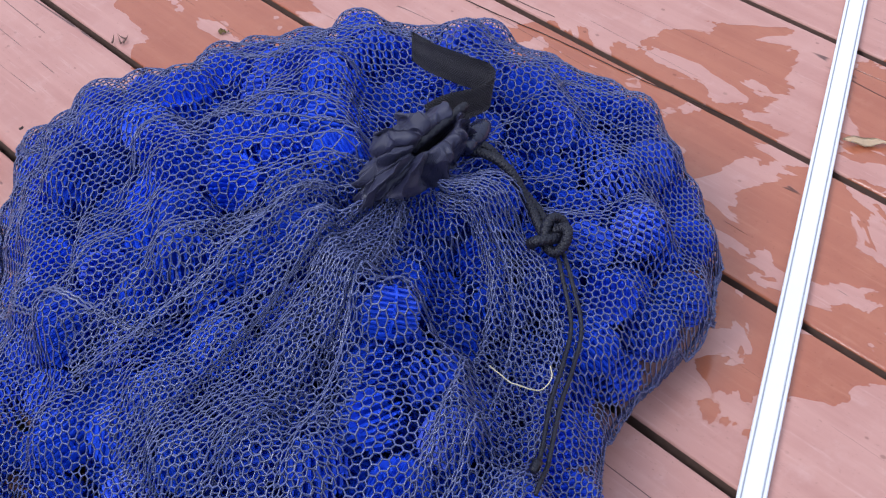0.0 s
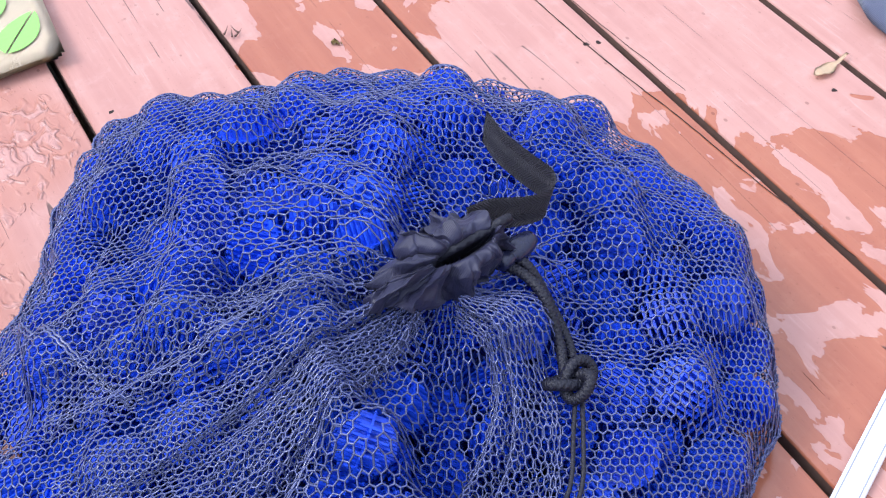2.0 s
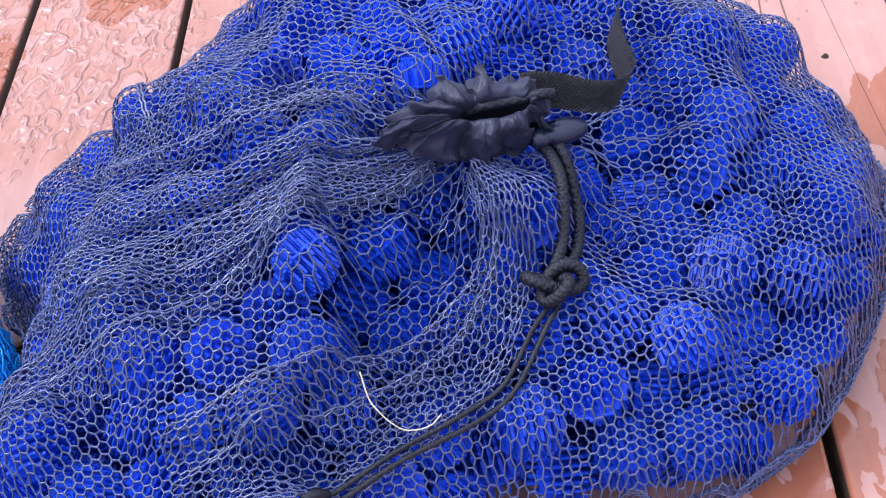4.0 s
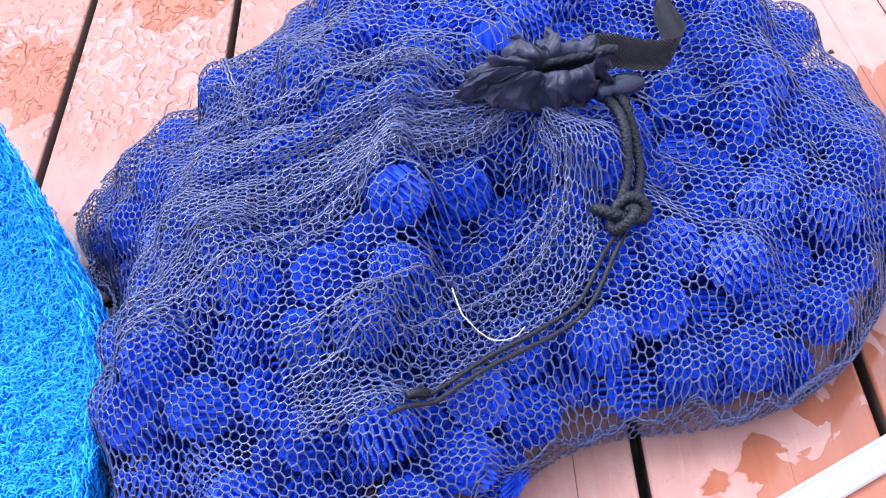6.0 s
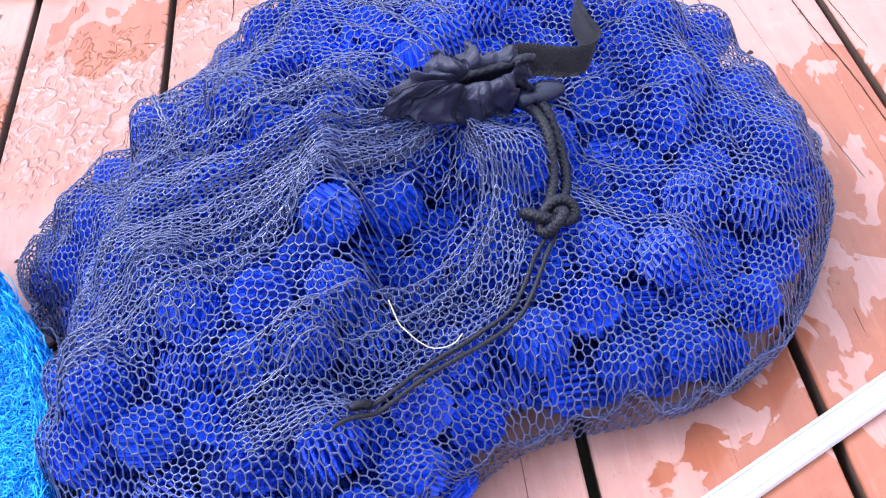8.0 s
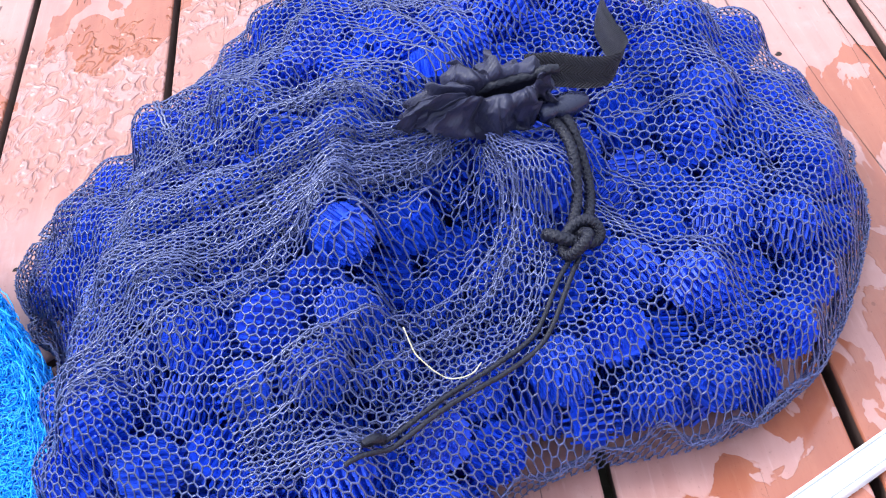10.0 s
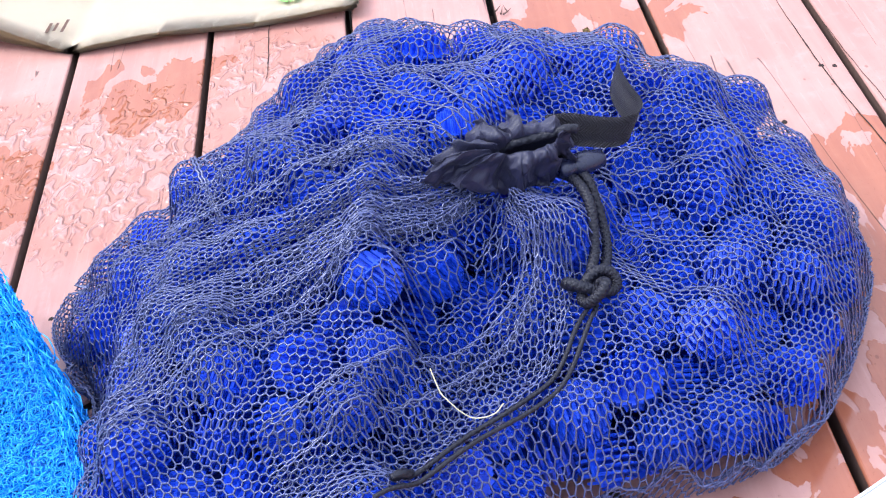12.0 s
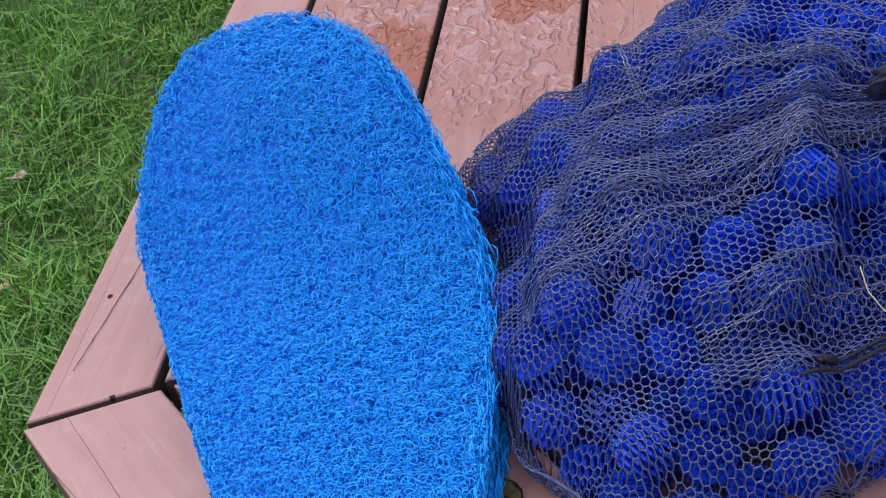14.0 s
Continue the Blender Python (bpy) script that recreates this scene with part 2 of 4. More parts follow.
def ground():
    bm = bmesh.new()
    bmesh.ops.create_grid(bm, x_segments=60, y_segments=60, size=1.0)
    for v in bm.verts:
        for i in (0, 1):
            v.co[i] = math.copysign(abs(v.co[i]) ** 3, v.co[i]) * 300
        r = v.co.xy.length
        v.co.z = GROUND_Z + 0.02 * noise.noise(v.co * 1.3) - 0.004 + min(r, 100) * 0.0004
    m = Mat("lawn_ground")
    w = m.world()
    c = m.mix(m.ramp(m.noise(w, 6.0, 5), 0.35, 0.7), (0.07, 0.14, 0.025), (0.05, 0.075, 0.02))
    c = m.mix(m.ramp(m.noise(w, 40.0, 4), 0.5, 0.75, 0, 0.7), c, (0.06, 0.05, 0.03))
    m.set(Base_Color=c, Roughness=0.95)
    m.bump(m.noise(w, 60.0, 5), 0.8, 0.01)
    return tagged(smooth(part("ground", bm, m.m)), "green lawn with brown soil patches", "lawn", kind="structure")


def ribbon_mesh(name, verts, faces, material):
    me = bpy.data.meshes.new(name)
    me.from_pydata(verts.reshape(-1, 3).tolist(), [], faces.tolist())
    me.materials.append(material)
    return me


def grass():
    rng = np.random.default_rng(3)
    n = 120000
    x, y = -0.27 - 2.1 * rng.random(n) ** 1.35, -0.35 + 3.0 * rng.random(n)
    clump = np.sin(x * 17 + 3 * np.sin(y * 9)) * np.sin(y * 13 + 2 * np.sin(x * 11))
    keep = rng.random(n) < 0.72 + 0.28 * clump
    x, y = x[keep], y[keep]
    n = len(x)
    a, h = rng.random(n) * 2 * np.pi, (0.018 + 0.070 * rng.random(n) ** 1.6) * (1 + 0.35 * clump[keep])
    lean, wd = 0.35 + 0.9 * rng.random(n), 0.0006 + 0.0011 * rng.random(n)
    d = np.stack([np.cos(a), np.sin(a), 0 * a], 1)
    s = np.stack([-np.sin(a), np.cos(a), 0 * a], 1) * wd[:, None]
    up = np.array([0, 0, 1.0])
    b = np.stack([x, y, np.full(n, GROUND_Z - 0.004)], 1)
    mid = b + d * (h * lean * 0.45)[:, None] + up * (h * 0.75)[:, None]
    tip = b + d * (h * lean * 1.35)[:, None] + up * (h * (1.05 - 0.35 * lean))[:, None]
    v = np.stack([b - s, b + s, mid + s * 0.8, mid - s * 0.8, tip], 1)
    k = np.arange(n)[:, None] * 5
    faces = [tuple(q) for q in (k + np.array([0, 1, 2, 3])).tolist()] + [tuple(q) for q in (k + np.array([3, 2, 4])).tolist()]
    m = Mat("grass_blade")
    c = m.mix(m.island(), (0.075, 0.22, 0.010), (0.22, 0.42, 0.035))
    c = m.mix(m.ramp(m.island(), 0.93, 0.96), c, (0.26, 0.22, 0.09))
    c = m.mix(m.ramp(m.noise(m.world(), 5.0), 0.4, 0.65, 0, 0.5), c, (0.05, 0.12, 0.02))
    m.set(Base_Color=c, Roughness=0.5, Transmission_Weight=0.0)
    me = bpy.data.meshes.new("grass")
    me.from_pydata(v.reshape(-1, 3).tolist(), [], faces)
    me.materials.append(m.m)
    return tagged(new("grass", me), "short green lawn grass beside the deck", "grass", kind="stuff")


def clip(poly, nx, ny, c):
    """The piece of a convex polygon where nx*x + ny*y >= c."""
    out = []
    for (ax, ay), (bx, by) in zip(poly, poly[1:] + poly[:1]):
        da, db = nx * ax + ny * ay - c, nx * bx + ny * by - c
        if da >= 0:
            out.append((ax, ay))
        if da * db < 0:
            t = da / (da - db)
            out.append((ax + t * (bx - ax), ay + t * (by - ay)))
    return out


def plank(poly, turn, parent, thick=0.036):
    """A deck board with eased edges from its outline in plan; its grain runs along its own y."""
    cx, cy = sum(p[0] for p in poly) / len(poly), sum(p[1] for p in poly) / len(poly)
    m = pose(cx, cy, 0, 0, 0, turn)
    inv = m.inverted()
    bm = bmesh.new()
    vs = [bm.verts.new(inv @ Vector((x, y, random.uniform(-0.0008, 0.0008)))) for x, y in poly]
    f = bm.faces.new(vs)
    f.normal_update()
    if f.normal.z < 0:
        f.normal_flip()
    top = f
    ret = bmesh.ops.extrude_face_region(bm, geom=[f])
    for v in [g for g in ret["geom"] if isinstance(g, bmesh.types.BMVert)]:
        v.co.z -= thick
    bm.normal_update()
    bmesh.ops.recalc_face_normals(bm, faces=bm.faces)
    rim = [e for e in bm.edges if all(v.co.z > -0.01 for v in e.verts)]
    bmesh.ops.bevel(bm, geom=rim, offset=0.0022, segments=3, profile=0.5, affect="EDGES")
    bm.normal_update()
    for f in bm.faces:
        f.material_index = 1 if f.normal.z < 0.25 else 0
    ob = part("plank", bm, DECK, parent)
    ob.data.materials.append(RAW)
    ob.matrix_world = m
    return ob


def deck():
    top = empty("deck")
    tagged(top, "terracotta painted timber deck, wet with rain, mitred corner", "deck", kind="structure")
    s2 = math.sqrt(0.5)
    gap, pitch, first = 0.0072, 0.1465, -0.1805
    ang = radians(30)
    corner = (-0.176, 0.358)
    mn = (-math.sin(ang), math.cos(ang))
    mc = mn[0] * corner[0] + mn[1] * corner[1]
    far_x, far_y, near_y = 2.4, 2.8, -1.6

    # board along the outer edge, mitred at the corner
    bm_n = (-math.sin(radians(22.5)), math.cos(radians(22.5)))
    bc = bm_n[0] * corner[0] + bm_n[1] * corner[1]
    box = [(-0.272, -1), (first - gap / 2, -1), (first - gap / 2, far_y), (-0.272, far_y)]
    plank(clip(box, *bm_n, bc + 0.003), 0, top)
    # boards on the slanting end
    for lo, hi, mitre, cut in ((0.043, 0.178, bm_n, bc), (0.191, 0.409, mn, mc), (0.421, 0.560, mn, mc)):
        box = [(-2, -1.5), (2, -1.5), (2, 3), (-2, 3)]
        poly = clip(clip(box, s2, s2, lo * s2), -s2, -s2, -hi * s2)
        poly = clip(poly, -mitre[0], -mitre[1], -cut + 0.003)
        plank(poly, 45, top)
    # boards of the field
    k = 0
    while first + k * pitch < far_x:
        a, b = first + k * pitch + gap / 2, first + (k + 1) * pitch - gap / 2
        poly = [(a, near_y), (b, near_y), (b, far_y), (a, far_y)]
        poly = clip(poly, *mn, mc + 0.005) if k < 2 else clip(poly, s2, s2, 0.572 * s2)
        plank(poly, 0, top)
        k += 1
    # joists and posts below
    for y in (0.55, 1.0, 1.5, 2.0, 2.5):
        bm = bmesh.new()
        bmesh.ops.create_cube(bm, size=1, matrix=Matrix.Translation((1.1, y, -0.108)) @ Matrix.Diagonal((2.6, 0.038, 0.14, 1)))
        part("joist", bm, RAW, top)
    for x, y in ((-0.1, 0.55), (1.1, 0.55), (2.3, 0.55), (-0.1, 2.5), (1.1, 2.5), (2.3, 2.5)):
        bm = bmesh.new()
        bmesh.ops.create_cube(bm, size=1, matrix=Matrix.Translation((x, y, -0.32)) @ Matrix.Diagonal((0.09, 0.09, 0.28, 1)))
        part("post", bm, RAW, top)
    # near-black flush discs for sunken screw holes, the shade put into their colour
    for x, y in SCREWS:
        bm = bmesh.new()
        bmesh.ops.create_circle(bm, cap_ends=True, segments=9, radius=0.0028)
        ret = bmesh.ops.extrude_face_region(bm, geom=bm.faces[:])
        for v in [g for g in ret["geom"] if isinstance(g, bmesh.types.BMVert)]:
            v.co.z -= 0.004
            v.co.xy *= 0.8
        for v in bm.verts:
            v.co.xy *= random.uniform(0.6, 1.15)
        bmesh.ops.recalc_face_normals(bm, faces=bm.faces)
        ob = part("screw", bm, HOLE_DARK, top, "dark screw hole in the board, its shade put into the colour")
        ob.location, ob.rotation_euler = (x, y, 0.0002), (0.02, 0.01, x * 9)
    return top


SCREWS = [(0.379, 1.053), (0.333, 0.982), (0.283, 0.913), (0.676, 0.759), (0.0066, 0.595), (-0.213, 0.347), (-0.252, 0.456), (0.369, 0.259), (0.686, 0.755),
          (0.62, 0.685), (0.813, 0.592)]
ground()
# unseen dark sheet added below the deck so the board gaps look shaded
bm = bmesh.new()
bmesh.ops.create_grid(bm, x_segments=40, y_segments=40, size=1.35, matrix=Matrix.Translation((1.2, 1.35, GROUND_Z + 0.03)))
for v in bm.verts:
    v.co.z += 0.015 * noise.noise(v.co * 7)
tagged(smooth(part("soil", bm, GAP_DARK)), "dark sheet added beneath the deck to darken the board gaps", "soil", kind="structure")
DECK_THING = deck()

# ---- pile of balls ----
BAG_C = Vector((0.33, 0.52))
BAG_R = [0.2955, -0.0047, 0.016, -0.0097, 0.0184, 0.0165, -0.0138, 0.0002, -0.0154, -0.0102, 0.0143, 0.0084, -0.0067, 0.0038, -0.0003]
PEAK = 0.166
BALL_R = 0.0195
NECK = Vector((0.377, 0.470, 0.164))


def outline(th):
    """The bag's reach from its middle, by direction."""
    r = BAG_R[0] + 0 * th
    for k in range(1, 8):
        r = r + BAG_R[2 * k - 1] * np.cos(k * th) + BAG_R[2 * k] * np.sin(k * th)
    for a, w, d in ((2.70, 0.22, 0.005), (-1.12, 0.28, 0.010), (-0.20, 0.35, 0.013), (-1.55, 0.22, 0.008), (-2.1, 0.3, 0.018), (-2.62, 0.2, -0.014)):
        r = r - d * np.exp(-(((th - a) / w) ** 2))
    return r


def dome(x, y):
    """Height of the heap's smooth form."""
    dx, dy = x - BAG_C.x, y - BAG_C.y
    s = np.hypot(dx, dy + 0.02) / outline(np.arctan2(dy, dx))
    h = PEAK * (1 - np.clip(s, 0, 1) ** 2.6) ** 0.8
    h = h + 0.035 * np.exp(-(((x - 0.13) / 0.05) ** 2 + ((y - 0.335) / 0.05) ** 2))
    h = h - 0.008 * np.exp(-(((x - 0.30) / 0.10) ** 2 + ((y - 0.295) / 0.045) ** 2))
    h = h + 0.036 * np.exp(-(((x - 0.508) / 0.06) ** 2 + ((y - 0.605) / 0.06) ** 2)) + 0.028 * np.exp(-(((x - 0.560) / 0.05) ** 2 + ((y - 0.450) / 0.06) ** 2)) + 0.017 * np.exp(-(((x - 0.555) / 0.05) ** 2 + ((y - 0.575) / 0.05) ** 2)) + 0.006 * np.exp(-(((x - 0.30) / 0.08) ** 2 + ((y - 0.74) / 0.07) ** 2))
    h = h - 0.046 * np.exp(-(((x - 0.450) / 0.034) ** 2 + ((y - 0.53) / 0.055) ** 2))
    # dip added below the slack neck to darken the netting there
    h = h - 0.022 * np.exp(-(((x - 0.335) / 0.035) ** 2 + ((y - 0.36) / 0.05) ** 2))
    h = h - 0.024 * np.exp(-(((x - 0.435) / 0.05) ** 2 + ((y - 0.415) / 0.06) ** 2))
    return h + 0.009 * np.sin(x * 47 + 1) * np.sin(y * 41 + 2) * np.clip(h / 0.08, 0, 1)


def heap():
    rng = np.random.default_rng(11)
    pts, step = [], BALL_R * 2.03
    for layer in range(5):
        z = BALL_R + layer * step * 0.8
        for i in range(-9, 10):
            for j in range(-10, 11):
                x = BAG_C.x + (i + 0.5 * (j % 2) + 0.37 * layer) * step + rng.normal(0, 0.006)
                y = BAG_C.y + j * step * 0.87 + 0.5 * (layer % 2) * step + rng.normal(0, 0.006)
                th = math.atan2(y - BAG_C.y, x - BAG_C.x)
                if math.hypot(x - BAG_C.x, y - BAG_C.y) < outline(np.array(th)) - BALL_R * 0.85 and dome(np.array(x), np.array(y)) > z + BALL_R * 0.45:
                    pts.append((x, y, z + rng.normal(0, 0.006)))
    p = np.array(pts)
    for _ in range(90):
        d = p[:, None] - p[None]
        r = np.linalg.norm(d, axis=2) + np.eye(len(p))
        push = np.clip(BALL_R * 2.0 - r, 0, None) * (1 - np.eye(len(p)))
        p += (d / r[..., None] * push[..., None] * 0.28).sum(1)
        q = p[:, :2] - np.array(BAG_C)
        th, rad = np.arctan2(q[:, 1], q[:, 0]), np.linalg.norm(q, axis=1)
        far = np.clip(rad - (outline(th) - BALL_R * 1.06), 0, None)
        p[:, :2] -= q / rad[:, None] * far[:, None]
        p[:, 2] = np.clip(p[:, 2], BALL_R, np.maximum(dome(p[:, 0], p[:, 1]) - BALL_R + 0.004, BALL_R))
    q = p[:, :2] - np.array(BAG_C)
    p = p[np.linalg.norm(q, axis=1) + BALL_R < outline(np.arctan2(q[:, 1], q[:, 0])) + 0.003]
    depth = dome(p[:, 0], p[:, 1]) - p[:, 2]
    q = p[:, :2] - np.array(BAG_C)
    edge = outline(np.arctan2(q[:, 1], q[:, 0])) - np.linalg.norm(q, axis=1)
    bare = np.array([0.2835, 0.397, 0.147])
    mouth = np.hypot(p[:, 0] - NECK.x, p[:, 1] - NECK.y) + 3 * np.clip(0.13 - p[:, 2], 0, 1)
    keep = ((depth < 0.058) | (edge < 0.045)) & (mouth > 0.028) & (np.linalg.norm(p - bare, axis=1) > BALL_R * 1.5)
    deep = ~keep & (np.linalg.norm(p - bare, axis=1) > BALL_R * 1.5) & (mouth > 0.028)
    # balls left out at random, most below the slack neck, to make dark voids
    a, d = np.degrees(np.arctan2(p[:, 1] - NECK.y, p[:, 0] - NECK.x)) % 360, np.hypot(p[:, 0] - NECK.x, p[:, 1] - NECK.y)
    below = (a > 180) & (a < 275) & (d > 0.03) & (d < 0.21)
    keep &= (depth > 0.040) | (edge < 0.05) | (rng.random(len(p)) > np.where(below, 0.58, 0.14))
    return np.vstack([p[keep], bare]), p[deep]


def ball_mesh(rounded):
    """A filter ball: a thin middle plate out of which pins rise on both sides, cut to a sphere."""
    bm = bmesh.new()
    g, t = 0.0046, 0.00095
    n = 4
    cuts = sorted([i * g + e * t for i in range(-n, n + 1) for e in (-1, 1)])
    grid = {}

    def vert(i, j, z):
        key = (i, j, round(z, 6))
        if key not in grid:
            grid[key] = bm.verts.new((cuts[i], cuts[j], z))
        return grid[key]

    for side in (-1, 1):
        for i in range(len(cuts) - 1):
            for j in range(len(cuts) - 1):
                d = math.hypot((cuts[i] + cuts[i + 1]) / 2, (cuts[j] + cuts[j + 1]) / 2)
                if d > BALL_R * 0.97:
                    continue
                q = [vert(i, j, 0.0007 * side), vert(i + 1, j, 0.0007 * side), vert(i + 1, j + 1, 0.0007 * side), vert(i, j + 1, 0.0007 * side)]
                if i % 2 == 0 and j % 2 == 0:
                    h = math.sqrt(BALL_R**2 - d * d) * side
                    k = 0.86
                    mx, my = (cuts[i] + cuts[i + 1]) / 2, (cuts[j] + cuts[j + 1]) / 2
                    up = [bm.verts.new((mx + (v.co.x - mx) * k, my + (v.co.y - my) * k, h)) for v in q]
                    for a in range(4):
                        bm.faces.new((q[a], q[(a + 1) % 4], up[(a + 1) % 4], up[a]))
                    if rounded:
                        cap = [bm.verts.new((mx + (v.co.x - mx) * 0.5, my + (v.co.y - my) * 0.5, h + 0.0009 * side)) for v in up]
                        for a in range(4):
                            bm.faces.new((up[a], up[(a + 1) % 4], cap[(a + 1) % 4], cap[a]))
                        up = cap
                    bm.faces.new(up)
                else:
                    bm.faces.new(q)
    rim = [e for e in bm.edges if len(e.link_faces) == 1]
    pair = {}
    for e in rim:
        a, b = e.verts
        key = tuple(sorted(((round(a.co.x, 6), round(a.co.y, 6)), (round(b.co.x, 6), round(b.co.y, 6)))))
        if key in pair:
            c, d = pair[key].verts
            if (c.co.xy - a.co.xy).length > 1e-6:
                c, d = d, c
            bm.faces.new((a, b, d, c))
        else:
            pair[key] = e
    bmesh.ops.recalc_face_normals(bm, faces=bm.faces)
    me = bpy.data.meshes.new("filter_ball")
    bm.to_mesh(me)
    bm.free()
    me.materials.append(PLASTIC)
    return me


BALLS, DEEP = heap()
SHARED, PLAIN = ball_mesh(True), ball_mesh(False)
rng_b = random.Random(5)
for bx, by, bz in BALLS:
    ob = new("filter_ball", SHARED)
    ob.matrix_world = Matrix.Translation((bx, by, bz)) @ Euler([rng_b.uniform(0, 6.28) for _ in range(3)]).to_matrix().to_4x4() @ Matrix.Scale(rng_b.uniform(0.94, 1.0), 4)
    tagged(ob, "round cobalt blue plastic pond filter ball inside the net bag", "filter ball", "filter balls in the bag")
# the bare ball lies with its pins aslant
ob.matrix_world = Matrix.Translation(BALLS[-1]) @ Vector((0.62, -0.60, -0.30)).to_track_quat("Z", "Y").to_matrix().to_4x4() @ Matrix.Scale(0.9, 4)

unit = np.array([tuple(v.co) for v in PLAIN.vertices])
quads = [tuple(p.vertices) for p in PLAIN.polygons]
verts, faces = [], []
for bx, by, bz in DEEP:
    spin = np.array(Euler([rng_b.uniform(0, 6.28) for _ in range(3)]).to_matrix())
    faces += [tuple(i + len(verts) * len(unit) for i in q) for q in quads]
    verts.append(unit @ spin.T + np.array((bx, by, bz)))
bm = bpy.data.meshes.new("inner_filter_balls")
bm.from_pydata(np.concatenate(verts).tolist(), [], faces)
tagged(part("inner_filter_balls", bm, PLASTIC), "blue plastic filter balls deep inside the bag", "filter balls", kind="stuff")

# ---- net bag ----
GRID = 0.002
GX0, GY0, GN = -0.06, 0.13, 420


def height_grid():
    """The taut surface that the net makes over the balls."""
    ax = GX0 + GRID * np.arange(GN)
    ay = GY0 + GRID * np.arange(GN)
    X, Y = np.meshgrid(ax, ay, indexing="ij")
    H = np.zeros_like(X)
    R = BALL_R + 0.0034
    for x, y, z in list(BALLS[:-1]) + [BALLS[-1] + np.array((0, 0, 0.001))]:
        d2 = R * R - (X - x) ** 2 - (Y - y) ** 2
        H = np.maximum(H, np.where(d2 > 0, z + np.sqrt(np.maximum(d2, 0)), 0))
    k = 22
    offs = [(i, j, (i * i + j * j) * GRID * GRID / 0.21) for i in range(-k, k + 1) for j in range(-k, k + 1) if i * i + j * j <= k * k]
    D = np.full_like(H, -1.0)
    for i, j, c in offs:
        D = np.maximum(D, np.roll(H, (i, j), (0, 1)) - c)
    E = np.full_like(H, 9.0)
    for i, j, c in offs:
        E = np.minimum(E, np.roll(D, (i, j), (0, 1)) + c)
    H = np.maximum(H, 0.90 * E + 0.10 * H)
    H = H + 0.006 * np.exp(-(((X - NECK.x + 0.008) / 0.034) ** 2 + ((Y - NECK.y - 0.010) / 0.030) ** 2))
    for _ in range(6):
        H = (H * 2 + np.roll(H, 1, 0) + np.roll(H, -1, 0) + np.roll(H, 1, 1) + np.roll(H, -1, 1)) / 6
    return H


HEIGHT = height_grid()
SLACK = HEIGHT.copy()
for _ in range(60):
    SLACK = (SLACK * 2 + np.roll(SLACK, 2, 0) + np.roll(SLACK, -2, 0) + np.roll(SLACK, 2, 1) + np.roll(SLACK, -2, 1)) / 6


def surf(x, y, H=None):
    """Height of the net at a place, between the grid's points."""
    H = HEIGHT if H is None else H
    u, v = (np.asarray(x) - GX0) / GRID, (np.asarray(y) - GY0) / GRID
    u, v = np.clip(u, 0, GN - 2.001), np.clip(v, 0, GN - 2.001)
    i, j = u.astype(int), v.astype(int)
    a, b = u - i, v - j
    return H[i, j] * (1 - a) * (1 - b) + H[i + 1, j] * a * (1 - b) + H[i, j + 1] * (1 - a) * b + H[i + 1, j + 1] * a * b


def honeycomb(w, h, a):
    """Knots and threads of a hexagonal net over a rectangle of that size; a: from hole to hole."""
    s = a / math.sqrt(3)
    ni, nj = int(w / a) + 2, int(h / (1.5 * s)) + 2
    pts, edges, index = [], [], {}

    def vert(x, y):
        key = (round(x * 1e5), round(y * 1e5))
        if key not in index:
            index[key] = len(pts)
            pts.append((x, y))
        return index[key]

    for j in range(nj):
        for i in range(ni):
            cx, cy = (i + 0.5 * (j % 2)) * a - w / 2, j * 1.5 * s - h / 2
            b = vert(round(cx, 6), round(cy - s, 6))
            r = vert(round(cx + a / 2, 6), round(cy - s / 2, 6))
            l = vert(round(cx - a / 2, 6), round(cy - s / 2, 6))
            lt = vert(round(cx - a / 2, 6), round(cy + s / 2, 6))
            edges += [(b, r), (b, l), (l, lt)]
    return np.array(pts), np.array(edges)


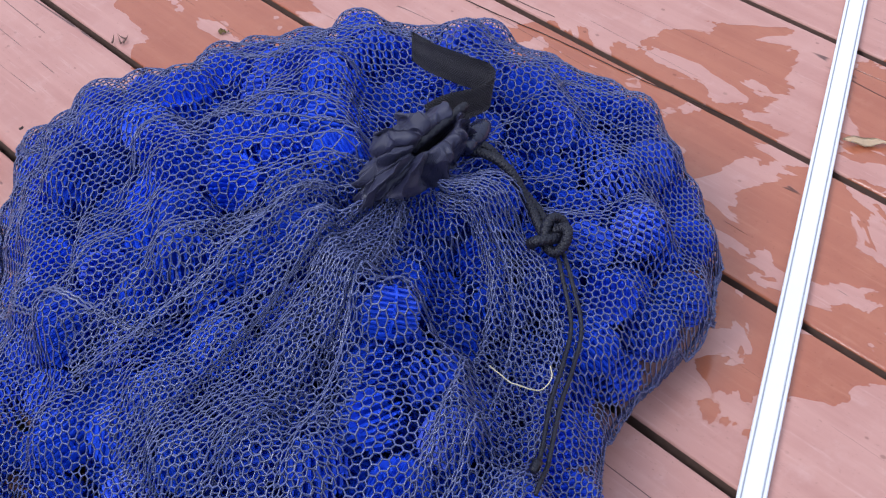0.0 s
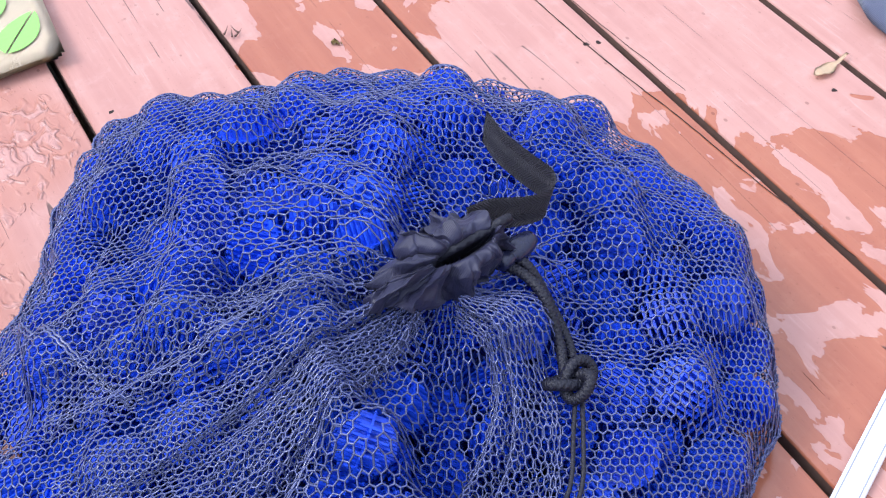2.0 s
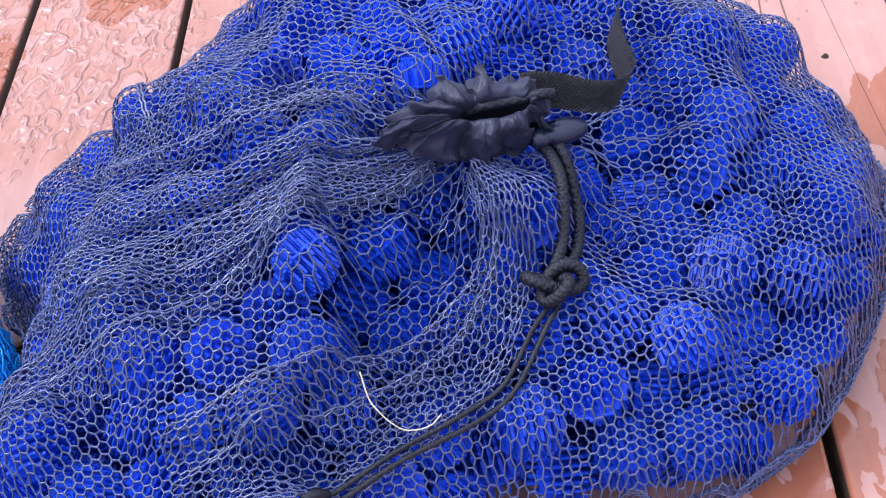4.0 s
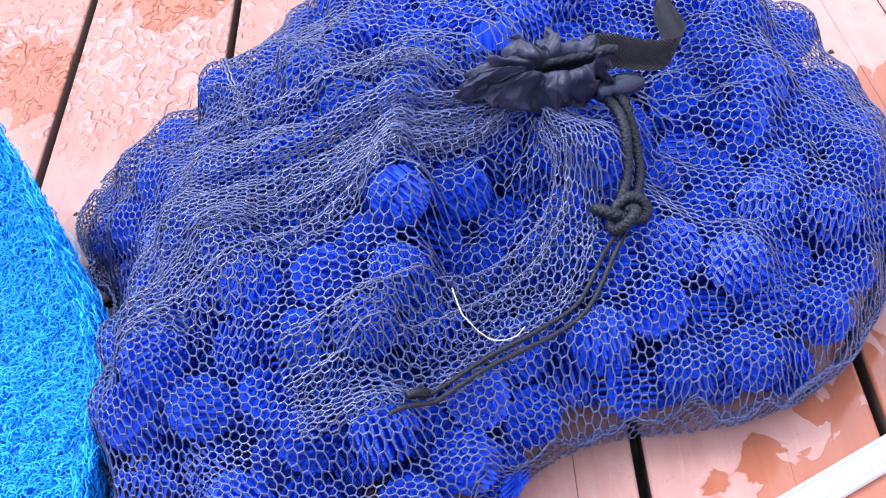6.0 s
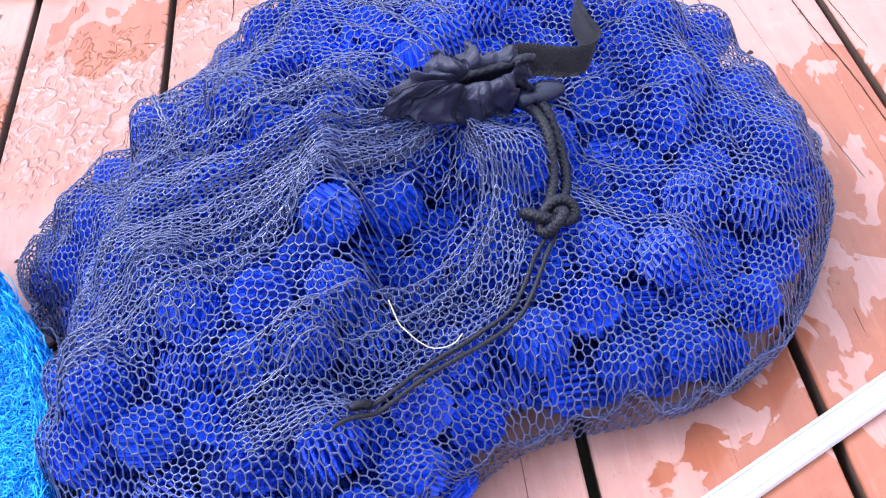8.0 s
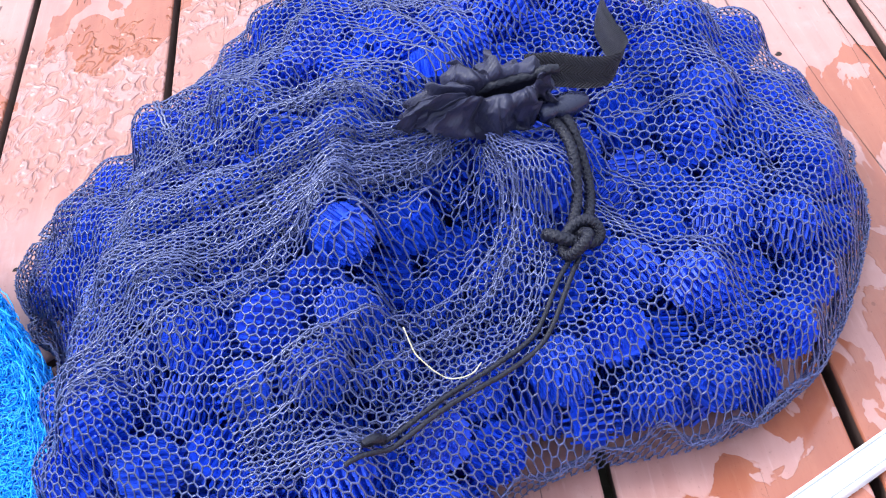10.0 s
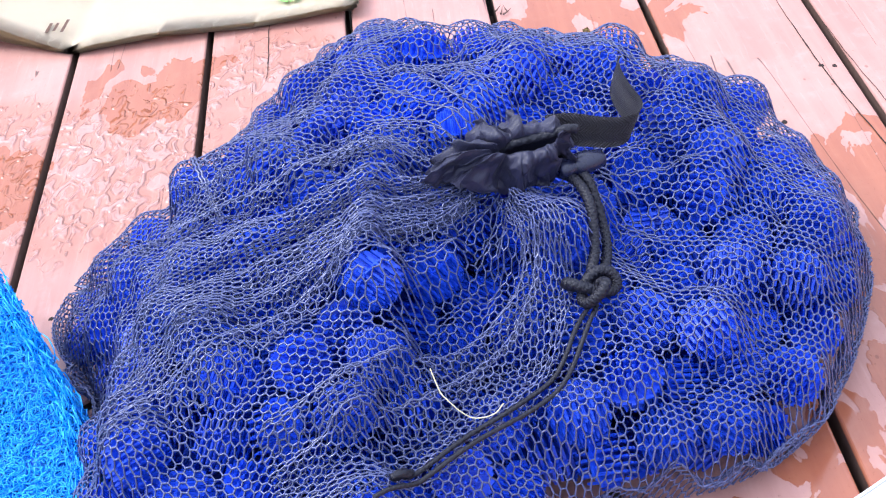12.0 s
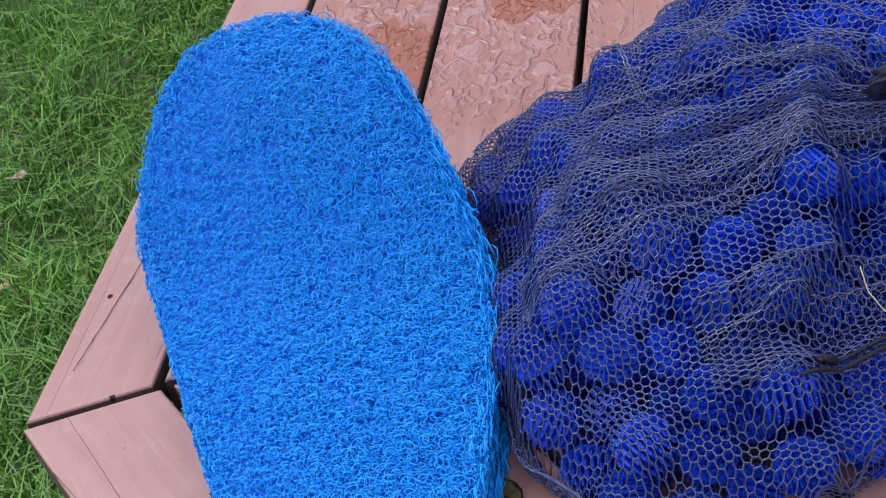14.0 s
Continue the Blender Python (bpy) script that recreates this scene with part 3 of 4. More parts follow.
def threads(name, P, E, radius, material):
    """Every thread of a net as a three-sided strand, with a thickened knot where threads meet."""
    A, B = P[E[:, 0]], P[E[:, 1]]
    ax = B - A
    ln = np.linalg.norm(ax, axis=1, keepdims=True) + 1e-9
    ok = (ln[:, 0] < 0.03) & (ln[:, 0] > 1e-4)
    E, A, B, ax = E[ok], A[ok], B[ok], (ax / ln)[ok]
    side = np.cross(ax, np.array([0.13, 0.21, 1.0]))
    side /= np.linalg.norm(side, axis=1, keepdims=True) + 1e-9
    up = np.cross(side, ax)
    ring = [(math.cos(t), math.sin(t)) for t in (math.pi / 2, math.pi * 7 / 6, math.pi * 11 / 6)]
    jit = np.random.default_rng(len(E))
    rad = radius * jit.uniform(0.85, 1.15, (len(A), 1))
    V = np.stack([q + (side * (c * 1.15) + up * s) * rad for q in (A, B) for c, s in ring], 1).reshape(-1, 3)
    k = np.arange(len(A))[:, None] * 6
    F = np.concatenate([k + np.array(f) for f in ((0, 1, 4, 3), (1, 2, 5, 4), (2, 0, 3, 5))]).tolist()
    # knots: a flat little six-sided lump spreading along the three threads
    used = np.unique(E)
    K = P[used]
    tan = np.zeros((len(P), 3))
    tan[E[:, 0]], tan[E[:, 1]] = ax, -ax
    T = tan[used]
    S = np.cross(T, np.array([0.13, 0.21, 1.0]))
    S /= np.linalg.norm(S, axis=1, keepdims=True) + 1e-9
    U = np.cross(S, T)
    ang = [2 * math.pi * i / 6 for i in range(6)]
    size = [2.5 if i % 2 == 0 else 1.25 for i in range(6)]
    rim = [K + radius * r * (math.cos(a) * T + math.sin(a) * S) for a, r in zip(ang, size)]
    W = np.stack(rim + [K + U * radius * 1.15, K - U * radius * 1.0], 1).reshape(-1, 3)
    k = np.arange(len(K))[:, None] * 8 + len(V)
    for i in range(6):
        F += (k + np.array([i, (i + 1) % 6, 6])).tolist() + (k + np.array([(i + 1) % 6, i, 7])).tolist()
    me = bpy.data.meshes.new(name)
    me.from_pydata(np.concatenate([V, W]).tolist(), [], F)
    me.materials.append(material)
    me.polygons.foreach_set("use_smooth", [True] * len(me.polygons))
    return me


def bag_net(parent):
    p, e = honeycomb(1.08, 1.08, 0.0069)
    p = p @ np.array([[0.82, 0.57], [-0.57, 0.82]])
    rho, th = np.hypot(p[:, 0], p[:, 1]), np.arctan2(p[:, 1], p[:, 0])
    R = outline(th)
    u = rho / (R * 1.28)
    warp = 0.006 * np.sin(p[:, 0] * 11 + 2 * np.sin(p[:, 1] * 8)) + 0.003 * np.sin(p[:, 1] * 19 + p[:, 0] * 7)
    uu = np.clip(u, 0, 1)
    f = 1 - (1 - uu) ** 1.27
    out = np.clip((u - 1) / 0.12, 0, 1)
    ear = np.exp(-(((th - 2.72) / 0.13) ** 2)) + 0.8 * np.exp(-(((th - 3.03) / 0.10) ** 2)) + 0.7 * np.exp(-(((np.abs(th) - 3.05) / 0.05) ** 2)) * (th < 0)
    rim = R + 0.006 * np.clip(ear, 0, 1)
    r = rim * (f + 0.012) * (1 - 0.045 * out**1.5)
    th = th + warp * 4 * (1 - uu)
    # drawn in at the rim until it lies against the balls
    for _ in range(14):
        slack = (uu > 0.55) & (surf(BAG_C.x + r * np.cos(th), BAG_C.y + r * np.sin(th)) < 0.014) & (ear < 0.3)
        r = np.where(slack, r - 0.0025 * uu, r)
    r = r + 0.0025 * np.clip((uu - 0.8) / 0.15, 0, 1) * (1 - 0.5 * out)
    x, y = BAG_C.x + r * np.cos(th), BAG_C.y + r * np.sin(th)
    # gathered towards the neck, which draws the holes long
    d = np.hypot(x - NECK.x, y - NECK.y) + 1e-6
    draw = np.maximum(d - 0.028 * np.exp(-((d / 0.12) ** 2)), 0.001) / d
    x, y = NECK.x + (x - NECK.x) * draw, NECK.y + (y - NECK.y) * draw
    z = surf(x, y)
    z = np.maximum(z, 0.05 * np.clip(ear, 0, 1) * np.clip((rim + 0.004 - r) / 0.035, 0, 1) * (r > R - 0.035))
    # drawn folds running to the neck
    a = np.arctan2(y - NECK.y, x - NECK.x)
    d = np.hypot(y - NECK.y, x - NECK.x)
    fold = np.exp(-(((d - 0.07) / 0.07) ** 2))
    z = z + 0.0028 * fold * np.sin(a * 17 + 3 * np.sin(a * 3)) + 0.001 * np.sin(x * 210 + y * 90) * (1 - out)
    z = np.maximum(z, 0.024 * np.clip((u - 0.8) / 0.15, 0, 1))
    z = np.maximum(z, 0.004) * (1 - out) + 0.002 * out
    P = np.stack([x, y, z + 0.0008], 1) + np.random.default_rng(2).normal(0, 0.00010, (len(x), 3))
    away = np.hypot((x - 0.2855) / 1.1, y - 0.392) > 0.0066
    good = (u <= 1.13) & away & (np.hypot((x - NECK.x) / 1.6, y - NECK.y) > 0.010)
    e = e[good[e[:, 0]] & good[e[:, 1]]]
    part("net", threads("net", P, e, 0.00060, NET), NET, parent, "charcoal knotless hexagonal netting")


FOLD_TOP = np.zeros((GN, GN))


def resting(ctrl, n, lift):
    """A line lying on the topmost netting along a way given in plan."""
    way = spline([(x, y, 0) for x, y in ctrl], n)
    z = []
    for p in way:
        i, j = int((p.x - GX0) / GRID), int((p.y - GY0) / GRID)
        z.append(max(float(surf(p.x, p.y)), float(FOLD_TOP[i - 2 : i + 3, j - 2 : j + 3].max())))
    z = [max(z[max(0, i - 2) : i + 3]) for i in range(n)]
    z = [sum(z[max(0, i - 4) : i + 5]) / len(z[max(0, i - 4) : i + 5]) for i in range(n)]
    return [Vector((p.x, p.y, h + lift)) for p, h in zip(way, z)]


def fold_band(parent, ctrl, widths, cloth_width, folds, steep, lift, seed):
    """A band of slack netting running out from the neck along a way in plan, its extra width taken up in
    folds that lean over one another; widths: half the band's width along the way."""
    way = np.array([tuple(p) for p in spline([(x, y, 0) for x, y in ctrl], 80)])[:, :2]
    step = np.linalg.norm(np.diff(way, axis=0), axis=1)
    run = np.concatenate([[0], np.cumsum(step)])
    length = run[-1]
    p, e = honeycomb(cloth_width, length * 1.12, 0.0072)
    s = (p[:, 0] + cloth_width / 2) / cloth_width
    q = (p[:, 1] + length * 0.56) / (length * 1.12)
    inside = (s > 0) & (s < 1) & (q > 0) & (q < 1)
    s, q = np.clip(s, 0, 1), np.clip(q, 0, 1)
    # the folds' profile, from its slope
    gs, gq = np.linspace(0, 1, 500), np.linspace(0, 1, 60)
    S, Q = np.meshgrid(gs, gq, indexing="ij")
    slope = steep * (1.15 - 0.55 * Q) * np.sin(2 * math.pi * folds * S + 1.4 * np.sin(5 * S + seed) + 1.1 * np.sin(3.2 * Q + seed) * (0.4 + S))
    slope = slope * (0.75 + 0.35 * np.sin(9 * S + 2 * seed))
    X = np.cumsum(np.cos(slope), 0)
    X = (X - X[:1]) / (X[-1:] - X[:1]) * 2 - 1
    Z = np.cumsum(np.sin(slope), 0) * cloth_width / 500
    Z = Z - Z[:1] * (1 - S) - Z[-1:] * S
    Z = Z - Z.min(0, keepdims=True)
    Z = Z * np.clip(np.minimum(S, 1 - S) / 0.12, 0, 1) * np.clip((1 - Q) / 0.25, 0, 1) ** 0.7
    i, j = (s * 499).astype(int), (q * 59).astype(int)
    fi, fj = s * 499 - i, q * 59 - j
    i1, j1 = np.minimum(i + 1, 499), np.minimum(j + 1, 59)

    def read(G):
        return (G[i, j] * (1 - fi) + G[i1, j] * fi) * (1 - fj) + (G[i, j1] * (1 - fi) + G[i1, j1] * fi) * fj

    X, Z = read(X), read(Z)
    at = q * length
    half = np.interp(q, np.linspace(0, 1, len(widths)), widths)
    c = np.stack([np.interp(at, run, way[:, k]) for k in (0, 1)], 1)
    d = np.stack([np.interp(at + 0.006, run, way[:, k]) - np.interp(at - 0.006, run, way[:, k]) for k in (0, 1)], 1)
    d /= np.linalg.norm(d, axis=1, keepdims=True) + 1e-9
    across = X * half + 0.35 * Z * np.sin(seed)
    x, y = c[:, 0] - d[:, 1] * across, c[:, 1] + d[:, 0] * across
    Z = lift * Z / (Z.max() + 1e-9)
    flat = np.clip(surf(x, y, SLACK) - surf(x, y), 0, 0.012)
    z = np.maximum(surf(x, y) + 0.0014 + flat * np.clip(np.minimum(s, 1 - s) / 0.15, 0, 1) + Z, 0.004)
    z = z + 0.0013 * np.clip(np.minimum(s, 1 - s) / 0.1, 0, 1) * (1 + np.sin(x * 70 + 3 * np.sin(y * 60 + seed)) * np.sin(y * 85 + 2 * np.sin(x * 50)))
    P = np.stack([x, y, z], 1)
    gi, gj = np.clip(((x - GX0) / GRID).astype(int), 0, GN - 1), np.clip(((y - GY0) / GRID).astype(int), 0, GN - 1)
    np.maximum.at(FOLD_TOP, (gi[inside], gj[inside]), z[inside])
    P = P + np.random.default_rng(4).normal(0, 0.00014, P.shape)
    inside &= np.hypot((x - 0.2855) / 1.1, y - 0.392) > 0.0085
    e = e[inside[e[:, 0]] & inside[e[:, 1]]]
    part("neck_fold", threads("neck_fold", P, e, 0.00058, NET), NET, parent, "slack doubled netting lying in pleats")


def neck_net(parent):
    """The slack neck of the bag, gathered at the hem and lying in folds over the heap."""
    fold_band(parent, [(0.355, 0.480), (0.295, 0.497), (0.235, 0.500), (0.180, 0.522), (0.140, 0.545)], (0.012, 0.018, 0.022, 0.024, 0.020), 0.085, 2.0, 1.35, 0.013, 0.6)
    fold_band(parent, [(0.350, 0.470), (0.290, 0.452), (0.220, 0.438), (0.165, 0.436), (0.115, 0.452)], (0.013, 0.026, 0.038, 0.044, 0.042), 0.165, 3.1, 1.45, 0.014, 2.3)
    fold_band(parent, [(0.350, 0.460), (0.275, 0.428), (0.205, 0.392), (0.140, 0.362), (0.100, 0.352)], (0.010, 0.022, 0.034, 0.040, 0.036), 0.095, 1.6, 0.95, 0.009, 4.0)
    fold_band(parent, [(0.378, 0.452), (0.388, 0.415), (0.366, 0.370), (0.315, 0.328), (0.265, 0.302), (0.215, 0.288)], (0.011, 0.018, 0.026, 0.030, 0.030, 0.026), 0.115, 2.4, 1.3, 0.012, 5.2)


def sweep(pts, radius, sides=8, twist=0.0, lobes=0, amount=0.0):
    """A tube along smooth points; lobes: strands of its braid."""
    P = [Vector(p) for p in pts]
    bm = bmesh.new()
    rings, n = [], len(P)
    up = Vector((0, 0, 1))
    for i, p in enumerate(P):
        d = (P[min(i + 1, n - 1)] - P[max(i - 1, 0)]).normalized()
        s = d.cross(up)
        s = s.normalized() if s.length > 1e-4 else Vector((1, 0, 0))
        u = s.cross(d)
        ring = []
        for k in range(sides):
            t = 2 * math.pi * k / sides
            rr = radius(i / (n - 1)) if callable(radius) else radius
            rr *= 1 + amount * (max(math.cos(lobes * t + twist * i), math.cos(lobes * t - twist * i)) - 0.6)
            ring.append(bm.verts.new(p + (s * math.cos(t) + u * math.sin(t)) * rr))
        rings.append(ring)
    for a, b in zip(rings, rings[1:]):
        for k in range(sides):
            bm.faces.new((a[k], a[(k + 1) % sides], b[(k + 1) % sides], b[k]))
    bm.faces.new(rings[0][::-1])
    bm.faces.new(rings[-1])
    bmesh.ops.recalc_face_normals(bm, faces=bm.faces)
    return bm


def spline(ctrl, n):
    """Evenly spread points on a smooth line through the control points."""
    c = [Vector(p) for p in ctrl]
    c = [2 * c[0] - c[1]] + c + [2 * c[-1] - c[-2]]
    out = []
    for i in range(n):
        t = i / (n - 1) * (len(c) - 3)
        k = min(int(t), len(c) - 4)
        t -= k
        a, b, d, e = c[k : k + 4]
        out.append(0.5 * (2 * b + (d - a) * t + (2 * a - 5 * b + 4 * d - e) * t * t + (3 * b - a - 3 * d + e) * t**3))
    return out


def on_net(x, y, lift):
    return Vector((x, y, float(surf(x, y)) + lift))


def collar(parent):
    """The gathered hem round the bag's mouth: a sleeve of cloth drawn into deep ruffles, tipped forward."""
    bm = bmesh.new()
    n, rows = 640, 26
    e1, e2 = Vector((0.985, 0.10, -0.04)), Vector((-0.05, 0.85, 0.52))
    e3 = e1.cross(e2)
    mid = NECK + Vector((0.010, -0.004, 0.010))
    grid = []
    for i in range(n):
        t = 2 * math.pi * i / n
        ph = 10 * t + 1.5 * math.sin(2 * t + 1.0) + 0.9 * math.sin(3 * t + 0.4)
        deep = 0.75 + 0.35 * math.sin(3 * t + 2.0)
        ruff = math.sin(ph) * deep + 0.25 * math.sin(2.3 * ph + 1.0)
        line = []
        for j in range(rows):
            s = j / (rows - 1)
            q = max(0.0, (s - 0.2) / 0.8)
            # folds lean over: the cloth doubles back along the rim
            tt = t + 0.055 * math.sin(2 * ph + 0.8) * deep * (0.35 + 0.65 * q) + 0.05 * math.sin(5 * t + 6 * s) * q
            ca, sa = math.cos(tt), math.sin(tt)
            ra = 0.010 + 0.011 * min(1, s / 0.2) + (0.009 + (0.034 if ca < 0 else 0.0) * abs(ca) + 0.0045 * ruff) * q
            rb = 0.0015 + 0.0026 * min(1, s / 0.2) + (0.017 + (0.005 if sa > 0 else 0.0) * sa + 0.0050 * ruff) * q
            h = -0.044 * (1 - min(1, s / 0.25)) ** 1.1 + 0.010 * math.sin(math.pi * min(1, 0.2 + q * 0.8)) + 0.0070 * ruff * (0.35 + 0.65 * q) - 0.016 * q**2
            h += 0.0012 * math.sin(4 * ph + 7 * s) * q + 0.004 * math.sin(9 * s + 3 * t) * q
            v = mid + e1 * ra * ca + e2 * rb * sa + e3 * h
            v += 0.006 * q * noise.noise_vector(v * 70) + 0.0035 * q * noise.noise_vector(v * 160)
            low = float(surf(v.x, v.y)) + 0.0018 + 0.0018 * ruff
            if s > 0.3 and v.z < low:
                v.z = low
            line.append(bm.verts.new(v))
        grid.append(line)
    for i in range(n):
        for j in range(rows - 1):
            bm.faces.new((grid[i][j], grid[(i + 1) % n][j], grid[(i + 1) % n][j + 1], grid[i][j + 1]))
    bm.faces.new([line[0] for line in grid])
    bmesh.ops.recalc_face_normals(bm, faces=bm.faces)
    return smooth(part("gathered_hem", bm, TAFFETA, parent, "dark navy fabric hem drawn into ruffles"))


def tape(name, ctrl, normals, width, parent, material, label=""):
    """A band of cloth along a line, its width standing along the given directions."""
    pts, nm = spline(ctrl, 40), spline(normals, 40)
    bm = bmesh.new()
    rows = []
    for i, (p, q) in enumerate(zip(pts, nm)):
        q = q.normalized()
        rows.append([bm.verts.new(p + q * width * (k / 4 - 0.5)) for k in range(5)])
    for a, b in zip(rows, rows[1:]):
        for k in range(4):
            bm.faces.new((a[k], a[k + 1], b[k + 1], b[k]))
    bmesh.ops.solidify(bm, geom=bm.faces[:], thickness=0.0016)
    ob = smooth(part(name, bm, material, parent, label))
    # place along and across the band, for its weave
    weave = ob.data.attributes.new("weave", "FLOAT_VECTOR", "POINT")
    for k, v in enumerate(ob.data.vertices):
        i = min(range(len(pts)), key=lambda m: (pts[m] - v.co).length)
        a = pts[max(0, i - 1)]
        d = (pts[min(i + 1, len(pts) - 1)] - a).normalized()
        weave.data[k].vector = (sum((pts[m + 1] - pts[m]).length for m in range(i)) + (v.co - pts[i]).dot(d), (v.co - pts[i]).dot(nm[i].normalized()), 0)
    return ob


def cord_lock(parent):
    bm = bmesh.new()
    prof = [(-0.0165, 0.0045), (-0.0155, 0.0062), (-0.009, 0.0068), (-0.0075, 0.0058), (-0.006, 0.0058), (-0.0045, 0.0078), (0.004, 0.0082), (0.011, 0.0066), (0.0145, 0.005), (0.0155, 0.003)]
    rings = [[bm.verts.new((z, r * math.cos(k * math.pi / 8), 0.86 * r * math.sin(k * math.pi / 8))) for k in range(16)] for z, r in prof]
    for a, b in zip(rings, rings[1:]):
        for k in range(16):
            bm.faces.new((a[k], a[(k + 1) % 16], b[(k + 1) % 16], b[k]))
    bm.faces.new(rings[0])
    bm.faces.new(rings[-1])
    bmesh.ops.recalc_face_normals(bm, faces=bm.faces)
    ob = smooth(part("cord_lock", bm, LOCK, parent, "dark plastic spring cord lock"))
    ob.matrix_world = pose(0.4215, 0.4640, max(0.156, float(surf(0.4215, 0.4640)) + 0.007), 0, 5, 18)


def bag():
    b = empty("net_bag", Matrix.Identity(4))
    tagged(b, "charcoal mesh drawstring bag full of blue balls on the deck", "net bag")
    bag_net(b)
    neck_net(b)
    collar(b)
    L = on_net
    tape("webbing_loop", [(0.403, 0.488, 0.168), (0.420, 0.488, 0.166), (0.440, 0.481, 0.164), (0.455, 0.480, 0.164), (0.4625, 0.492, 0.164), (0.4600, 0.515, 0.162), (0.4590, 0.545, 0.158), (0.4635, 0.571, 0.153)],
         [(0.1, 0.3, 0.9), (0.1, 0.3, 0.9), (0.2, 0.1, 0.9), (0.35, 0.1, 0.85), (0.4, 0.1, 0.85), (0.4, 0.1, 0.85), (0.4, 0.2, 0.85), (0.38, 0.3, 0.85)], 0.0215, b, TWILL, "black herringbone webbing tab")
    cord_lock(b)
    for sx, sy in ((0.0034, 0.001), (-0.0034, -0.001)):
        run = spline([L(0.410 + sx, 0.468 + sy, 0.005), L(0.419 + sx, 0.452 + sy, 0.006), L(0.4235 + sx, 0.432, 0.006), L(0.421 + sx, 0.412, 0.005), L(0.413 + sx, 0.393, 0.006)], 230)
        smooth(part("drawcord", sweep(run, 0.0032, 20, 0.7, 4, 0.11), CORD, b, "black braided drawcord"))
    e1, e3, mouth = Vector((0.985, 0.10, -0.04)), Vector((0.086, -0.51, 0.842)), NECK + Vector((0.010, -0.001, 0.012))
    run = spline([mouth + e1 * a + e3 * h for a, h in ((-0.014, -0.006), (-0.006, 0.001), (0.006, 0.003), (0.018, 0.004), (0.027, 0.007), (0.034, 0.004))], 90)
    smooth(part("drawcord", sweep(run, 0.0030, 16, 0.7, 4, 0.11), CORD, b, "black braided drawcord"))
    k = L(0.411, 0.386, 0.007)
    loop = [k + Vector((0.0054 * (math.sin(t) + 2 * math.sin(2 * t)), 0.0036 * (math.cos(t) - 2 * math.cos(2 * t)), 0.0022 - 0.0050 * math.sin(3 * t))) for t in [i * 2 * math.pi / 399 for i in range(400)]]
    smooth(part("cord_knot", sweep(loop, 0.0035, 20, 0.7, 4, 0.11), CORD, b, "overhand knot in the drawcord"))
    ways = ([(0.409, 0.381), (0.397, 0.365), (0.379, 0.341), (0.356, 0.326), (0.328, 0.311), (0.300, 0.292), (0.288, 0.285)],
            [(0.412, 0.379), (0.401, 0.361), (0.383, 0.336), (0.358, 0.320), (0.330, 0.305), (0.302, 0.287), (0.286, 0.277), (0.270, 0.269)])
    for way in ways:
        smooth(part("cord_tail", sweep(spline(resting(way, 60, 0.001), 420), 0.00145, 12, 0.7, 3, 0.12), CORD, b, "thin black cord tail"))
    end = resting([(0.291, 0.2865), (0.287, 0.284), (0.280, 0.280)], 12, 0.001)
    smooth(part("cord_tip", sweep(end, lambda q: 0.0022 + 0.0011 * math.sin(q * 3.1), 10, 0.7, 5, 0.2), CORD, b, "frayed knotted cord end"))
    # sewn seams
    for ctrl in ([(0.14, 0.665), (0.149, 0.62), (0.158, 0.586), (0.172, 0.54), (0.185, 0.50)],):
        for side in (-0.0012, 0.0012):
            run = [on_net(p.x + side + 0.0006 * math.sin(i * 1.9), p.y, 0.0012) for i, p in enumerate(spline([(x, y, 0) for x, y in ctrl], 90))]
            smooth(part("seam", sweep(run, 0.0009, 6), NET, b, "overlocked seam in dark thread"))
    return b


bag()

# pale fibre caught on the net
run = resting([(0.309, 0.342), (0.314, 0.328), (0.326, 0.320), (0.340, 0.322), (0.347, 0.329)], 40, 0.0012)
tagged(smooth(part("plant_fibre", sweep(run, 0.00042, 6), HAIR)), "thin pale curved plant fibre lying on the net", "fibre")

# ---- filter mats ----
MAT_C, MAT_D = Vector((-0.07, 0.40)), Vector((0.25, -0.968))
MAT_N = Vector((0.968, 0.25))
MAT_FAR, MAT_NEAR = -0.219, 0.355


def mat_width(t, side):
    """Half width of the egg-shaped mat at t along its length, on its fuller or its flatter side."""
    if side > 0:
        q = (0.02 - t) / 0.239 if t < 0.02 else (t - 0.02) / 0.337
        return 0.142 * max(0, 1 - min(1, q) ** (1.4 if t < 0.02 else 1.25)) ** 0.5
    q = (-0.07 - t) / 0.149 if t < -0.07 else (t + 0.07) / 0.427
    return 0.122 * (max(0, 1 - min(1, q) ** 1.7) ** 0.5 if t < -0.07 else max(0, 1 - q) ** 0.80)


def mat_top(y):
    """Height of the upper mat's face: flat at the near end, curling up towards the far one."""
    u = np.clip((y - 0.37) / 0.23, 0, 1)
    return 0.045 + 0.115 * u * u * (3 - 2 * u)


def mat_rim(n):
    """Outline of the mat."""
    pts = []
    for i in range(n):
        a = 2 * math.pi * i / n
        t = (MAT_FAR + MAT_NEAR) / 2 - (MAT_NEAR - MAT_FAR) / 2 * math.cos(a)
        side = 1 if math.sin(a) >= 0 else -1
        pts.append(MAT_C + MAT_D * t + MAT_N * mat_width(t, side) * side)
    return pts


